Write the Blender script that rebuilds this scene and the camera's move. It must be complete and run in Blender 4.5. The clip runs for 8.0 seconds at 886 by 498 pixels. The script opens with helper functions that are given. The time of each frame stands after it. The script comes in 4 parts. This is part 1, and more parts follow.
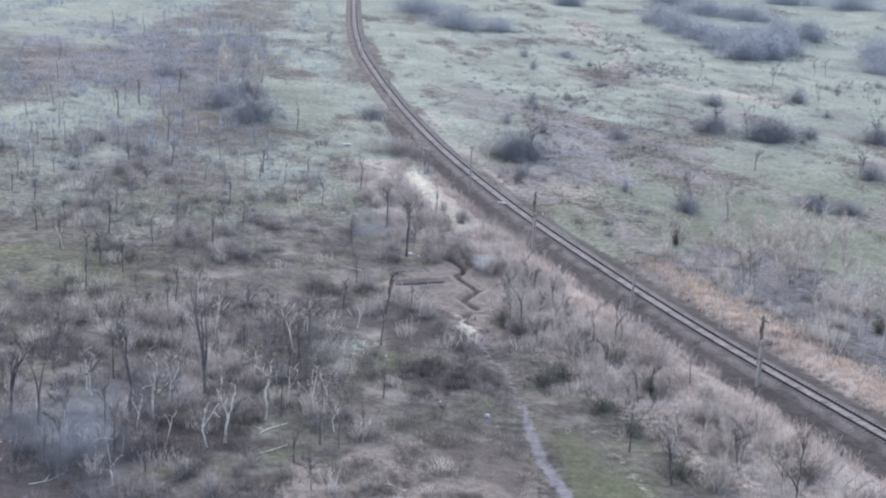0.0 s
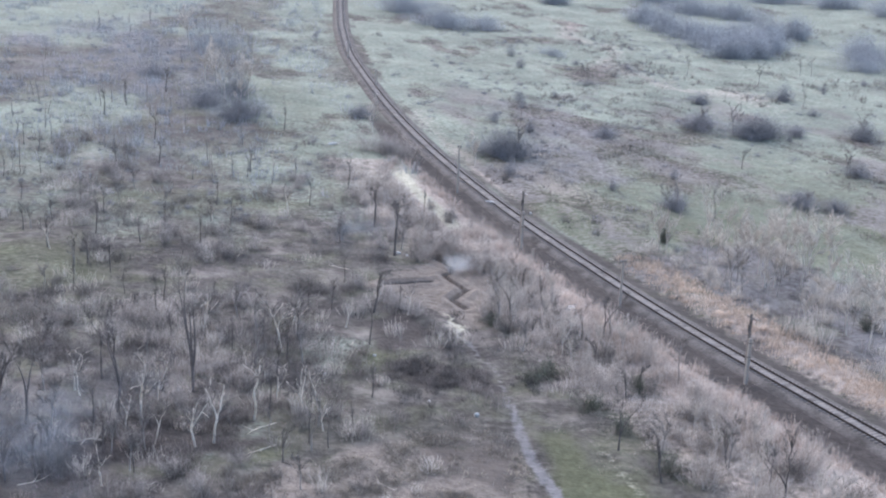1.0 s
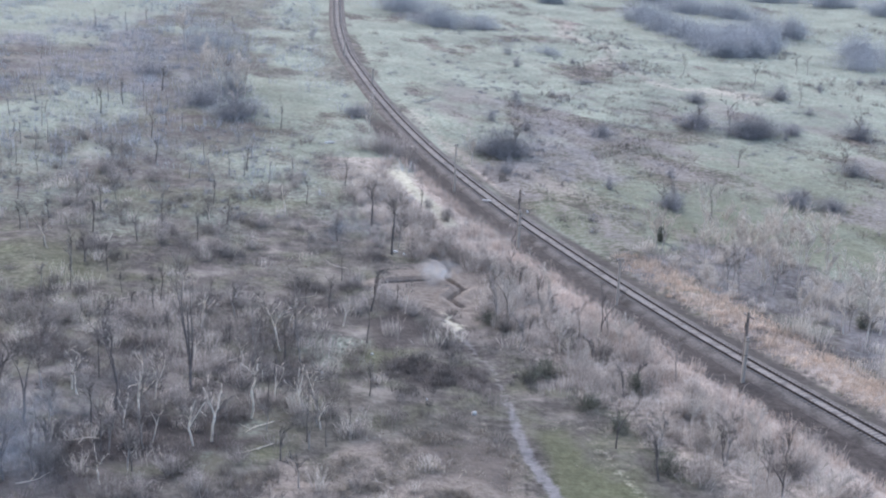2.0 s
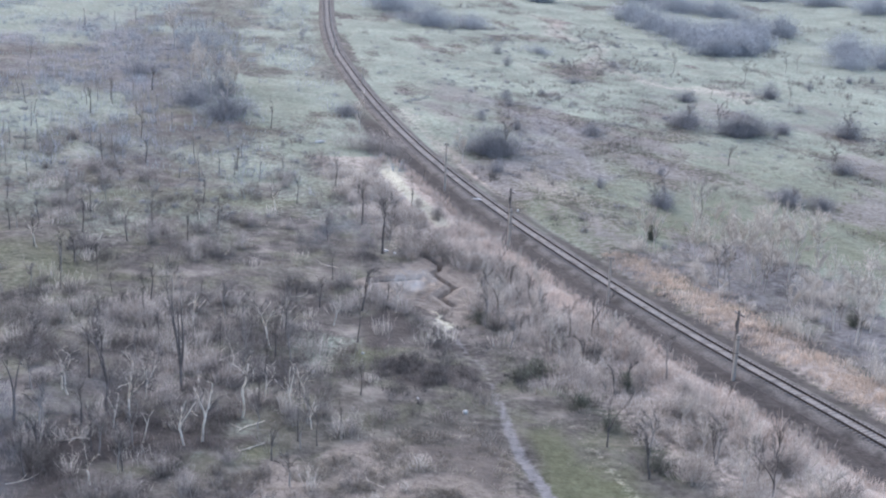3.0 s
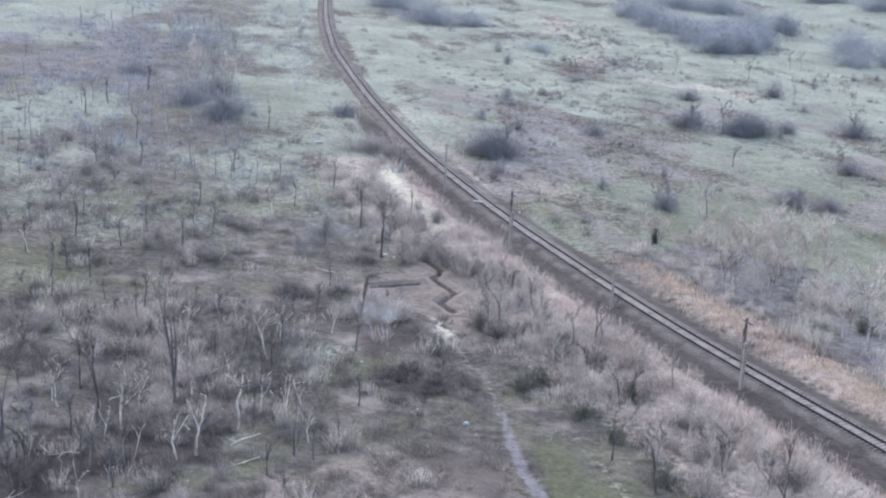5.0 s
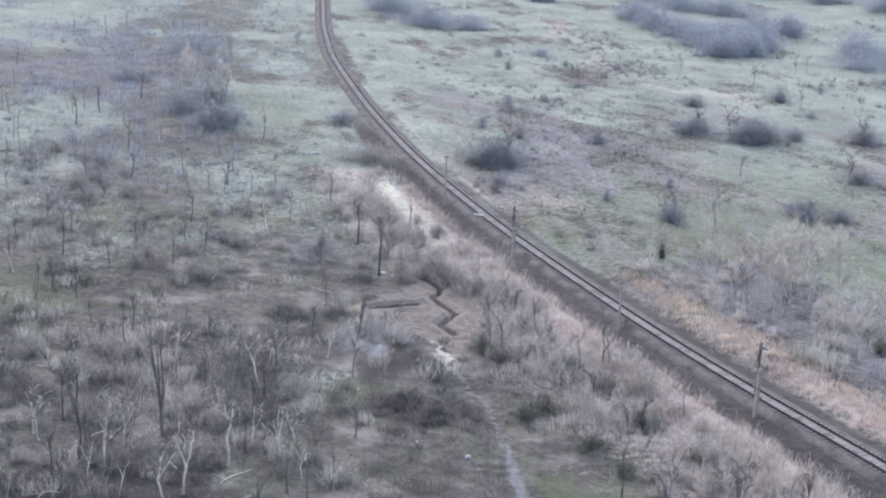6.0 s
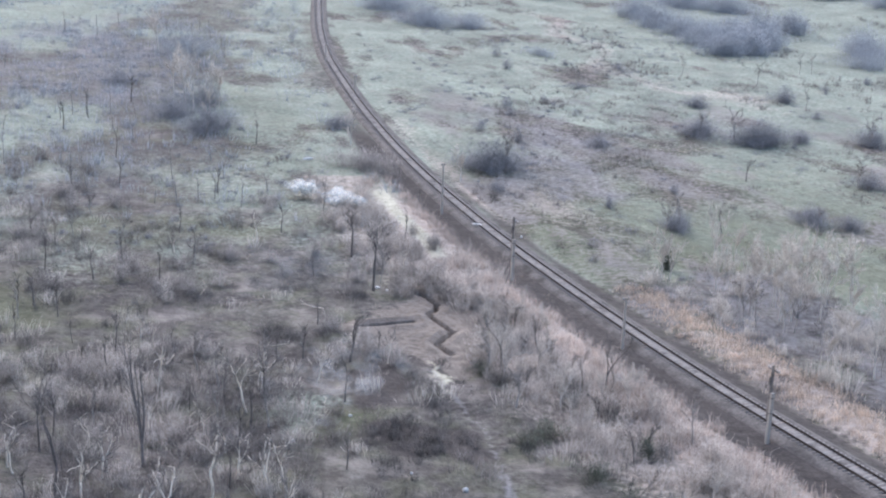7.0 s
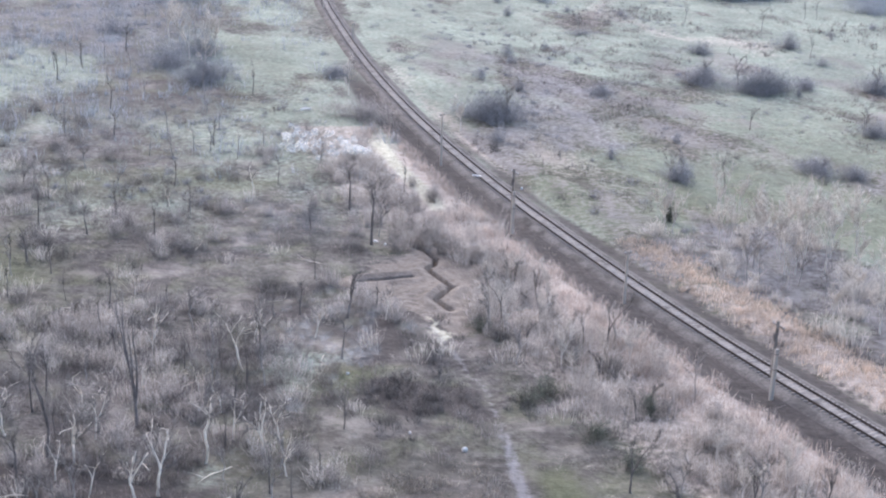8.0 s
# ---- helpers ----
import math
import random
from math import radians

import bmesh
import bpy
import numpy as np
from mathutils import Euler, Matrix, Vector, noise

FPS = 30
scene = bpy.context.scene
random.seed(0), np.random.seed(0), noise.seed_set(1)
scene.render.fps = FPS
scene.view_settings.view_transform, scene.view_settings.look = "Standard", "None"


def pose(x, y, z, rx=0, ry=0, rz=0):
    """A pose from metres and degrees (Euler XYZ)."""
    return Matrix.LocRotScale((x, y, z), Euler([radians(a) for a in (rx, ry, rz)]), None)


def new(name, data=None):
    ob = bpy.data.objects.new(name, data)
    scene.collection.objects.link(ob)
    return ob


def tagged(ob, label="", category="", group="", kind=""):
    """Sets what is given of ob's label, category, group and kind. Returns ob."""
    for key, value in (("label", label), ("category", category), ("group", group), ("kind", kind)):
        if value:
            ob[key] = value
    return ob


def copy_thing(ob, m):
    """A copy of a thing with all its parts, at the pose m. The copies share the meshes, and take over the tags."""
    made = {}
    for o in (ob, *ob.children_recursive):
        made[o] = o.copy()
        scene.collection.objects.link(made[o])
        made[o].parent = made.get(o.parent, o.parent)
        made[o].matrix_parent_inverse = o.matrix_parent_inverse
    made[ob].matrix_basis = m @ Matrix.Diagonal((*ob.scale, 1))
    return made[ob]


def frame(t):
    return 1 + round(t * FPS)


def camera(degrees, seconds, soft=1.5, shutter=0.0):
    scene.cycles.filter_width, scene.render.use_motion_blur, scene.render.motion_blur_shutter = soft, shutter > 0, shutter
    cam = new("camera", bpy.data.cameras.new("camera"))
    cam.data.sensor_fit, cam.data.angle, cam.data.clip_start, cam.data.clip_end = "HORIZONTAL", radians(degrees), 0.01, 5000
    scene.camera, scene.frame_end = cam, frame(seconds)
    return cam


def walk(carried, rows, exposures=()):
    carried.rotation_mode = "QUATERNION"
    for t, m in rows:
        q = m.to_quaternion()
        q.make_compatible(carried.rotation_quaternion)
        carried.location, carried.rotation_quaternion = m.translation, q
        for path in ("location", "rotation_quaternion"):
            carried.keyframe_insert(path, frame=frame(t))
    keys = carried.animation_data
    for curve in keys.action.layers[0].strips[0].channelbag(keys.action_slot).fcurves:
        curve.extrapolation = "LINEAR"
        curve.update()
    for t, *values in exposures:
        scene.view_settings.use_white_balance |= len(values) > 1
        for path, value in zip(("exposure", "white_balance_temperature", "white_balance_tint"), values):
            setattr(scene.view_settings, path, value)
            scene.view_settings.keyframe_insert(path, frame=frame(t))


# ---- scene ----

# camera: flown over scrubland, about 56 m up, then drifting ahead and tilting down
cam = camera(36.6, 8.0, soft=2.15)
ROWS = [
    (0.0, 1.29, -7.51, 56.26, 4.000, -16.933, 2.63),
    (0.5, 1.23, -7.55, 56.27, 3.695, -16.936, 2.63),
    (1.0, 1.11, -7.50, 56.21, 3.412, -16.937, 2.64),
    (1.5, 0.98, -7.61, 56.21, 3.399, -16.960, 2.66),
    (3.0, 0.96, -7.53, 56.13, 2.810, -16.988, 2.64),
    (3.5, 1.00, -7.48, 56.11, 2.844, -17.012, 2.62),
    (4.0, 0.96, -7.43, 56.09, 2.823, -17.067, 2.64),
    (4.2, 0.95, -7.30, 56.09, 2.820, -17.080, 2.64),
    (5.3, 0.62, -1.66, 56.22, 2.813, -17.190, 2.48),
    (5.5, 0.54, -0.31, 56.30, 2.813, -17.195, 2.42),
    (6.0, 0.38, 3.09, 56.51, 2.838, -17.171, 2.30),
    (6.5, 0.33, 6.42, 56.66, 2.875, -17.181, 2.23),
    (7.0, 0.32, 10.23, 56.85, 2.813, -17.398, 2.09),
    (7.1, 0.34, 10.95, 56.86, 2.810, -17.900, 2.04),
    (7.2, 0.37, 11.65, 56.87, 2.806, -18.250, 1.99),
    (7.3, 0.40, 12.20, 56.88, 2.802, -18.950, 1.94),
    (7.4, 0.43, 12.55, 56.89, 2.798, -19.420, 1.89),
    (7.5, 0.45, 12.75, 56.90, 2.796, -19.687, 1.85),
    (8.0, 0.54, 13.05, 56.86, 2.826, -19.694, 1.82),
]
walk(cam, [(t, pose(x, y, z, 90 + p, 0, yaw) @ pose(0, 0, 0, 0, 0, roll)) for t, x, y, z, yaw, p, roll in ROWS],
     exposures=[(0.0, 0.89, 5650, 14.0), (4.0, 0.91, 5650, 14.0), (5.5, 0.96, 5650, 14.0), (7.0, 0.95, 5680, 14.0), (7.5, 1.14, 5780, 16.0), (8.0, 1.15, 5780, 16.0)])
scene.cycles.transparent_max_bounces = 48

# overcast daylight: bright sky, a wide weak sun
world = bpy.data.worlds.new("overcast")
scene.world = world
world.use_nodes = True
wn = world.node_tree
sky = wn.nodes.new("ShaderNodeTexSky")
sky.sky_type, sky.sun_disc = "NISHITA", False
sky.sun_elevation, sky.sun_rotation = radians(42), radians(-40)
sky.dust_density, sky.air_density = 4.0, 1.4
wn.links.new(sky.outputs[0], wn.nodes["Background"].inputs[0])
wn.nodes["Background"].inputs[1].default_value = 0.13
sun = new("sun", bpy.data.lights.new("sun", "SUN"))
sun.data.energy, sun.data.angle, sun.data.color = 1.2, radians(25), (1.0, 0.97, 0.93)
sun.matrix_world = pose(0, 0, 200, 48, 0, 140)


# ---- materials ----
def mat(name, rough=0.9):
    m = bpy.data.materials.new(name)
    m.use_nodes = True
    b = m.node_tree.nodes["Principled BSDF"]
    b.inputs["Roughness"].default_value = rough
    b.inputs["Specular IOR Level"].default_value = 0.2
    return m, m.node_tree, b


def node(nt, kind, **kw):
    n = nt.nodes.new(kind)
    for k, v in kw.items():
        n.inputs[k].default_value = v
    return n


def ramp(nt, source, stops):
    r = nt.nodes.new("ShaderNodeValToRGB")
    while len(r.color_ramp.elements) < len(stops):
        r.color_ramp.elements.new(0.5)
    for e, (at, c) in zip(r.color_ramp.elements, stops):
        e.position, e.color = at, (*c, 1)
    nt.links.new(source, r.inputs[0])
    return r.outputs[0]


def mix(nt, fac, a, b, how="MIX"):
    m = nt.nodes.new("ShaderNodeMix")
    m.data_type, m.blend_type = "RGBA", how
    for slot, v in ((0, fac), (6, a), (7, b)):
        if isinstance(v, (int, float)):
            m.inputs[slot].default_value = v
        elif isinstance(v, tuple):
            m.inputs[slot].default_value = (*v, 1)
        else:
            nt.links.new(v, m.inputs[slot])
    return m.outputs[2]


def noise_tex(nt, coord, scale, detail=4.0, rough=0.6):
    n = node(nt, "ShaderNodeTexNoise", Scale=scale, Detail=detail, Roughness=rough)
    nt.links.new(coord, n.inputs["Vector"])
    return n.outputs[0]


def bump(nt, b, height, strength, distance):
    u = node(nt, "ShaderNodeBump", Strength=strength, Distance=distance)
    nt.links.new(height, u.inputs["Height"])
    nt.links.new(u.outputs[0], b.inputs["Normal"])


def surface(name, dark, light, scale, rough=0.9, bumps=0.3, dist=0.02, metal=0.0, stain=None):
    """Two-tone grain with larger stains, in the thing's own space."""
    m, nt, b = mat(name, rough)
    b.inputs["Metallic"].default_value = metal
    co = nt.nodes.new("ShaderNodeTexCoord").outputs["Object"]
    fine = noise_tex(nt, co, scale, 5)
    big = noise_tex(nt, co, scale * 0.13, 3)
    col = ramp(nt, fine, [(0.3, dark), (0.7, light)])
    col = mix(nt, ramp(nt, big, [(0.45, (0, 0, 0)), (0.7, (1, 1, 1))]), col, stain or tuple(0.6 * c for c in dark))
    nt.links.new(col, b.inputs["Base Color"])
    bump(nt, b, fine, bumps, dist)
    return m


def strands(name, stops, rough=0.95, patchy=1.0):
    """Stems, twigs and blades: each one its own tone, patches of tone on the large."""
    m, nt, b = mat(name, rough)
    geo = nt.nodes.new("ShaderNodeNewGeometry")
    col = ramp(nt, geo.outputs["Random Per Island"], stops)
    clump = noise_tex(nt, geo.outputs["Position"], 0.55, 2)
    big = noise_tex(nt, geo.outputs["Position"], 0.09, 4)
    lo, lw = 1 - 0.45 * patchy, 1 - 0.42 * patchy
    tone = mix(nt, 1.0, ramp(nt, clump, [(0.35, (lo,) * 3), (0.66, (1.0,) * 3)]), ramp(nt, big, [(0.38, (lw,) * 3), (0.62, (1.0,) * 3)]), "MULTIPLY")
    nt.links.new(mix(nt, 1.0, col, tone, "MULTIPLY"), b.inputs["Base Color"])
    return m


BARK = surface("dark_bark", (0.12, 0.105, 0.10), (0.23, 0.205, 0.195), 9)
BARK_GREY = surface("grey_bark", (0.30, 0.275, 0.26), (0.48, 0.45, 0.43), 9)
STRIPPED = surface("stripped_wood", (0.86, 0.765, 0.645), (0.96, 0.89, 0.78), 6, stain=(0.36, 0.30, 0.25))
WEATHERED = surface("weathered_bark", (0.17, 0.152, 0.147), (0.30, 0.272, 0.262), 9)
BIRCH = surface("pale_bark", (0.60, 0.55, 0.50), (0.84, 0.79, 0.73), 7, stain=(0.38, 0.34, 0.31))
TWIG = strands("twig", [(0.0, (0.20, 0.175, 0.16)), (0.6, (0.36, 0.325, 0.30)), (1.0, (0.58, 0.54, 0.50))])
TWIG_SLATE = strands("slate_grey_twig", [(0.0, (0.20, 0.20, 0.212)), (0.6, (0.305, 0.305, 0.325)), (1.0, (0.43, 0.43, 0.45))], patchy=0.35)
TWIG_LIGHT = strands("light_twig", [(0.0, (0.30, 0.265, 0.245)), (0.6, (0.47, 0.43, 0.40)), (1.0, (0.68, 0.63, 0.58))], patchy=0.6)
TWIG_BROWN = strands("brown_twig", [(0.0, (0.15, 0.125, 0.118)), (0.6, (0.26, 0.225, 0.212)), (1.0, (0.42, 0.375, 0.355))])
TWIG_DARK = strands("dark_twig", [(0.0, (0.13, 0.12, 0.115)), (0.6, (0.22, 0.205, 0.195)), (1.0, (0.34, 0.315, 0.30))])
TWIG_PALE = strands("pale_twig", [(0.0, (0.48, 0.425, 0.37)), (0.6, (0.70, 0.64, 0.57)), (1.0, (0.86, 0.80, 0.72))], patchy=0.25)
# far twigs: distance haze painted in as a paler, bluer base colour
TWIG_HAZE = strands("haze_grey_twig", [(0.0, (0.32, 0.342, 0.368)), (0.6, (0.45, 0.476, 0.508)), (1.0, (0.58, 0.606, 0.638))], patchy=0.35)
BRUSH = strands("brush_stem", [(0.0, (0.42, 0.36, 0.315)), (0.5, (0.70, 0.625, 0.56)), (1.0, (0.87, 0.80, 0.73))], patchy=0.75)
REED = strands("reed", [(0.0, (0.52, 0.39, 0.315)), (0.5, (0.80, 0.66, 0.565)), (1.0, (0.90, 0.80, 0.715))], patchy=0.6)
REED_RUST = strands("rusty_reed", [(0.0, (0.54, 0.40, 0.295)), (0.5, (0.79, 0.62, 0.48)), (1.0, (0.89, 0.755, 0.62))], patchy=0.45)
STRAW = strands("straw", [(0.0, (0.26, 0.22, 0.175)), (0.5, (0.42, 0.37, 0.305)), (1.0, (0.64, 0.58, 0.50))])
BLADE = strands("green_blade", [(0.0, (0.14, 0.165, 0.10)), (0.6, (0.24, 0.27, 0.17)), (1.0, (0.40, 0.42, 0.29))])
LEAFY = strands("evergreen_leaf", [(0.0, (0.12, 0.13, 0.10)), (0.6, (0.20, 0.215, 0.17)), (1.0, (0.33, 0.34, 0.28))])
CONCRETE = surface("weathered_concrete", (0.39, 0.345, 0.305), (0.54, 0.49, 0.44), 5, stain=(0.38, 0.34, 0.30))
SLEEPER = surface("sleeper_concrete", (0.22, 0.203, 0.192), (0.36, 0.337, 0.32), 6, stain=(0.17, 0.152, 0.142))
TARRED = surface("tarred_wood", (0.21, 0.18, 0.16), (0.34, 0.30, 0.275), 9)
RUST = surface("rusty_rail", (0.035, 0.028, 0.026), (0.07, 0.056, 0.05), 12, rough=0.8)
IRON = surface("dark_iron", (0.12, 0.105, 0.10), (0.20, 0.18, 0.17), 15, rough=0.7)
GLAZED = surface("glazed_porcelain", (0.65, 0.64, 0.62), (0.78, 0.77, 0.75), 10, rough=0.3)
BALLAST = surface("ballast", (0.095, 0.085, 0.08), (0.20, 0.182, 0.172), 3.2, bumps=0.8, dist=0.08)
CRIB = surface("trodden_gravel", (0.165, 0.15, 0.142), (0.30, 0.278, 0.263), 4.0, bumps=0.6, dist=0.05)
PALE_STUFF = surface("bleached_debris", (0.62, 0.60, 0.58), (0.80, 0.79, 0.77), 4)


def smoke(name, colour, alpha):
    m, nt, b = mat(name, 1.0)
    b.inputs["Base Color"].default_value = (*colour, 1)
    b.inputs["Specular IOR Level"].default_value = 0.0
    co = nt.nodes.new("ShaderNodeTexCoord").outputs["Object"]
    thick = ramp(nt, noise_tex(nt, co, 1.1, 1.5), [(0.34, (0.05 * alpha,) * 3), (0.70, (alpha,) * 3)])
    nt.links.new(thick, b.inputs["Alpha"])
    return m


SMOKE_WHITE = smoke("white_smoke", (0.97, 0.955, 0.91), 0.36)
SMOKE_THIN = smoke("thin_smoke", (0.88, 0.86, 0.83), 0.095)
SMOKE_BLUE = smoke("drifting_smoke", (0.60, 0.62, 0.66), 0.034)


# ---- plan: value noise, lines and patches ----
LATTICE = np.random.RandomState(7).rand(256, 256)


def vnoise(x, y, size, seed=0):
    x, y = np.asarray(x, float) / size + 17.3 * seed, np.asarray(y, float) / size + 9.1 * seed
    i, j = np.floor(x).astype(int), np.floor(y).astype(int)
    u, v = x - i, y - j
    u, v = u * u * (3 - 2 * u), v * v * (3 - 2 * v)
    a, b = LATTICE[i % 256, j % 256], LATTICE[(i + 1) % 256, j % 256]
    c, d = LATTICE[i % 256, (j + 1) % 256], LATTICE[(i + 1) % 256, (j + 1) % 256]
    return (a * (1 - u) + b * u) * (1 - v) + (c * (1 - u) + d * u) * v


def fractal(x, y, size, seed=0):
    return sum(vnoise(x, y, size / 2 ** k, seed + k) / 2 ** k for k in range(4)) / 1.875


def grain(x, y, size, seed=0, drawn=0.35):
    """Noise drawn out along the lie of the land, which follows the railway."""
    return fractal(0.92 * x + 0.39 * y, (0.92 * y - 0.39 * x) * drawn, size, seed)


def curve(points, step):
    """Evenly stepped points on a smooth line through the given ones."""
    p = [Vector((*q, 0)) if len(q) == 2 else Vector(q) for q in points]
    p = [2 * p[0] - p[1], *p, 2 * p[-1] - p[-2]]
    fine = []
    for a, b, c, d in zip(p, p[1:], p[2:], p[3:]):
        for k in range(40):
            t = k / 40
            fine.append(0.5 * (2 * b + (c - a) * t + (2 * a - 5 * b + 4 * c - d) * t * t + (3 * b - a - 3 * c + d) * t ** 3))
    fine = np.array([*fine, p[-2]])
    run = np.concatenate([[0], np.cumsum(np.linalg.norm(np.diff(fine, axis=0), axis=1))])
    at = np.arange(0, run[-1], step)
    return np.stack([np.interp(at, run, fine[:, k]) for k in range(3)], 1)


def away(x, y, line):
    """Distance to a polyline, and on which side (left of its way: plus)."""
    best, side = np.full(np.shape(x), 1e9), np.zeros(np.shape(x))
    for (ax, ay), (bx, by) in zip(line, line[1:]):
        dx, dy = bx - ax, by - ay
        u = np.clip(((x - ax) * dx + (y - ay) * dy) / (dx * dx + dy * dy + 1e-9), 0, 1)
        d = np.hypot(x - ax - u * dx, y - ay - u * dy)
        s = np.sign(dx * (y - ay) - dy * (x - ax))
        side, best = np.where(d < best, s, side), np.minimum(d, best)
    return best, side


def inside(x, y, poly):
    hit = np.zeros(np.shape(x), bool)
    for (ax, ay), (bx, by) in zip(poly, poly[1:] + poly[:1]):
        hit ^= ((ay > y) != (by > y)) & (x < (bx - ax) * (y - ay) / (by - ay + 1e-12) + ax)
    return hit


def patch(x, y, poly, soft=2.0):
    """1 inside the patch, 0 outside, with a ragged soft edge."""
    wx = x + (fractal(x, y, soft * 3, 3) - 0.5) * soft * 4
    wy = y + (fractal(x, y, soft * 3, 5) - 0.5) * soft * 6
    d, _ = away(wx, wy, poly + poly[:1])
    return np.clip(0.5 + np.where(inside(wx, wy, poly), d, -d) / soft, 0, 1)


TRACK = [(106, 2), (83, 42), (60, 82.5), (37.9, 121.1), (22.9, 147.5), (9.9, 173.8), (-3.2, 203.3), (-17.3, 240.8), (-31.2, 286),
         (-45.4, 340.2), (-50.6, 364.4), (-58.0, 404.6), (-66.4, 459.5), (-76, 525), (-100, 700)]
TRACK_LINE = [tuple(p[:2]) for p in curve(TRACK, 8.0)]
TRAIL = [(-7.1, 146.7), (-5.3, 142.2), (-2.6, 135.8), (-0.5, 131.4), (0.4, 126.7), (1.7, 120.2), (2.7, 113.5), (4.1, 108.1), (5.9, 102.7), (9, 92), (13, 80)]
TRAIL_LINE = [tuple(p[:2]) for p in curve(TRAIL, 2.0)]
TRENCH = [(-10.6, 171.4), (-9.2, 169.9), (-7.9, 167.7), (-8.0, 165.6), (-8.8, 164.0), (-5.4, 158.4), (-7.1, 153.9), (-5.2, 151.5)]
SAP = [(-16.4, 158.5), (-13.4, 160.1), (-10.4, 161.3)]
SPOIL = [(-16.5, 162.5), (-12, 169), (-9.0, 171.7), (-3.7, 164.3), (-1.9, 150.3), (-4.6, 143.6), (-8.4, 149.4), (-15.6, 155.2)]
SAND = [(-20.6, 220), (-16.4, 207.1), (-11.7, 195.7), (-8.8, 187.5)]
CHALK = [(-8.4, 149.6), (-7.0, 148.2), (-4.6, 141.6), (-5.3, 141.0), (-7.2, 146.0)]
WOOD_RIGHT = [(16.5, 177.9), (27.8, 165.1), (34.1, 155.1), (44.5, 137), (75, 110), (85, 138), (56, 155), (47, 162), (45, 176), (38.5, 188), (29, 192.5), (19.4, 184.2)]
GREENS = [
    [(-67.9, 192.2), (-59.3, 203.7), (-42.4, 204.2), (-27.1, 202.5), (-27.1, 190.3), (-44.8, 182.8), (-60.2, 182.2)],
    [(-82, 165.8), (-64.7, 170.5), (-50.9, 168.1), (-50.2, 155.3), (-61.1, 148.3), (-76.9, 149)],
    [(-66.6, 313.9), (-53.4, 310.1), (-34.6, 255.0), (-25.5, 227.4), (-20.1, 215.9), (-25.3, 203.0), (-38.3, 223.9), (-49.8, 250.5)],
    [(-15.9, 123.6), (-14.1, 133.9), (-7.9, 137.0), (-6.9, 125.3), (-10.7, 120.8)],
    [(-23.0, 103.4), (-21.9, 111.1), (-14.5, 113.8), (-15.9, 108.3), (-20.0, 101.6)],
    [(-81.7, 399.0), (-68.3, 441.4), (-52.7, 361.8), (-42.9, 309.1), (-49.4, 291.8), (-61.1, 311.4)],
]
LAWN = [(4.6, 115.2), (9.1, 117.2), (12.0, 111.0), (15.0, 105.0), (18, 96), (7, 96), (5.7, 102.4)]
LITTER = [(-23.0, 98.9), (-14.8, 108.5), (-0.5, 118.1), (1.5, 111.4), (3.0, 102.1), (4, 92), (-23.2, 90)]
FIELDS = [
    [(-260, 423.3), (-119.6, 520), (-111.6, 407.4), (-116.6, 365.6), (-200, 342.4)],
    [(88.0, 496.8), (180, 560), (180, 371.3), (95.6, 371.3), (67.8, 298.2), (69.7, 371.9)],
]
RIDGE = [(3.2, 458.8), (36.6, 350.4), (62.1, 325.1), (59.5, 309.3), (28.4, 338.5), (-0.3, 427.3)]
SCRUB_RIGHT = [(-4.0, 300.0), (4.5, 318.0), (24.5, 330.7), (38.0, 311.0), (36.0, 278.0), (19.4, 239.0), (6.5, 223.0), (0.1, 227.5), (-8.0, 246.7)]
SCRUB_EDGE = [(42.0, 222.4), (51.4, 231.5), (70.2, 232.4), (70.2, 203.4), (53.3, 212.1)]
NEAR_WOOD = [(-60, 118), (-44, 113), (-27, 112), (-19, 116.5), (-25, 106), (-36, 99), (-40, 88), (-60, 88)]
MOUND = [(-5.6, 112.5), (-1.2, 113.2), (1.2, 108.5), (1.0, 103.5), (-3.0, 103.0), (-5.8, 107.0)]
BURN = [(-19.1, 146.3), (-11.1, 150.1), (-7.5, 140.7), (-10.6, 131.2), (-17.7, 136.8)]
WEEDS = [(-148, 372), (-116, 428), (-78, 375), (-58, 289), (-42, 228), (-66, 212), (-90, 196), (-120, 250)]
THICKET = [(-60, 124), (-48, 92), (-23.5, 97), (-23.5, 109), (-17, 115.3), (-10, 123.7), (-9.5, 134), (-18.9, 143), (-31, 137), (-45.7, 131)]
DARK = [(-8.7, 125.0), (-3.0, 130.9), (0.0, 126.7), (-0.9, 120.5), (-7.0, 119.3)]


def level(x, y):
    """Height of the ground."""
    x, y = np.asarray(x, float), np.asarray(y, float)
    far = np.clip((y - 200) / 250, 0, 1)
    z = (fractal(x, y, 14, 1) - 0.5) * (0.7 + 1.6 * far) + (vnoise(x, y, 2.2, 4) - 0.5) * 0.22
    d, side = away(x, y, TRACK_LINE)
    z = z * np.clip((d - 3) / 6, 0, 1) - 0.25 * np.exp(-((d - 4.6) / 1.3) ** 2) + 0.35 * np.exp(-((d - 9.0) / 2.2) ** 2) * (y < 230)
    d, _ = away(x, y, TRAIL_LINE)
    z = z - 0.12 * np.exp(-(d / 0.8) ** 2)
    near = (np.abs(x + 10) < 14) & (np.abs(y - 158) < 20)
    for line, deep in ((TRENCH, 1.5), (SAP, 1.3)):
        d, _ = away(np.where(near, x, 1e3), y, line)
        z = z + np.where(d < 0.31, -deep, 0) + 0.3 * np.exp(-((d - 1.3) / 0.6) ** 2) * (d > 0.31) * (0.4 + 1.2 * vnoise(x, y, 3, 15))
    return z


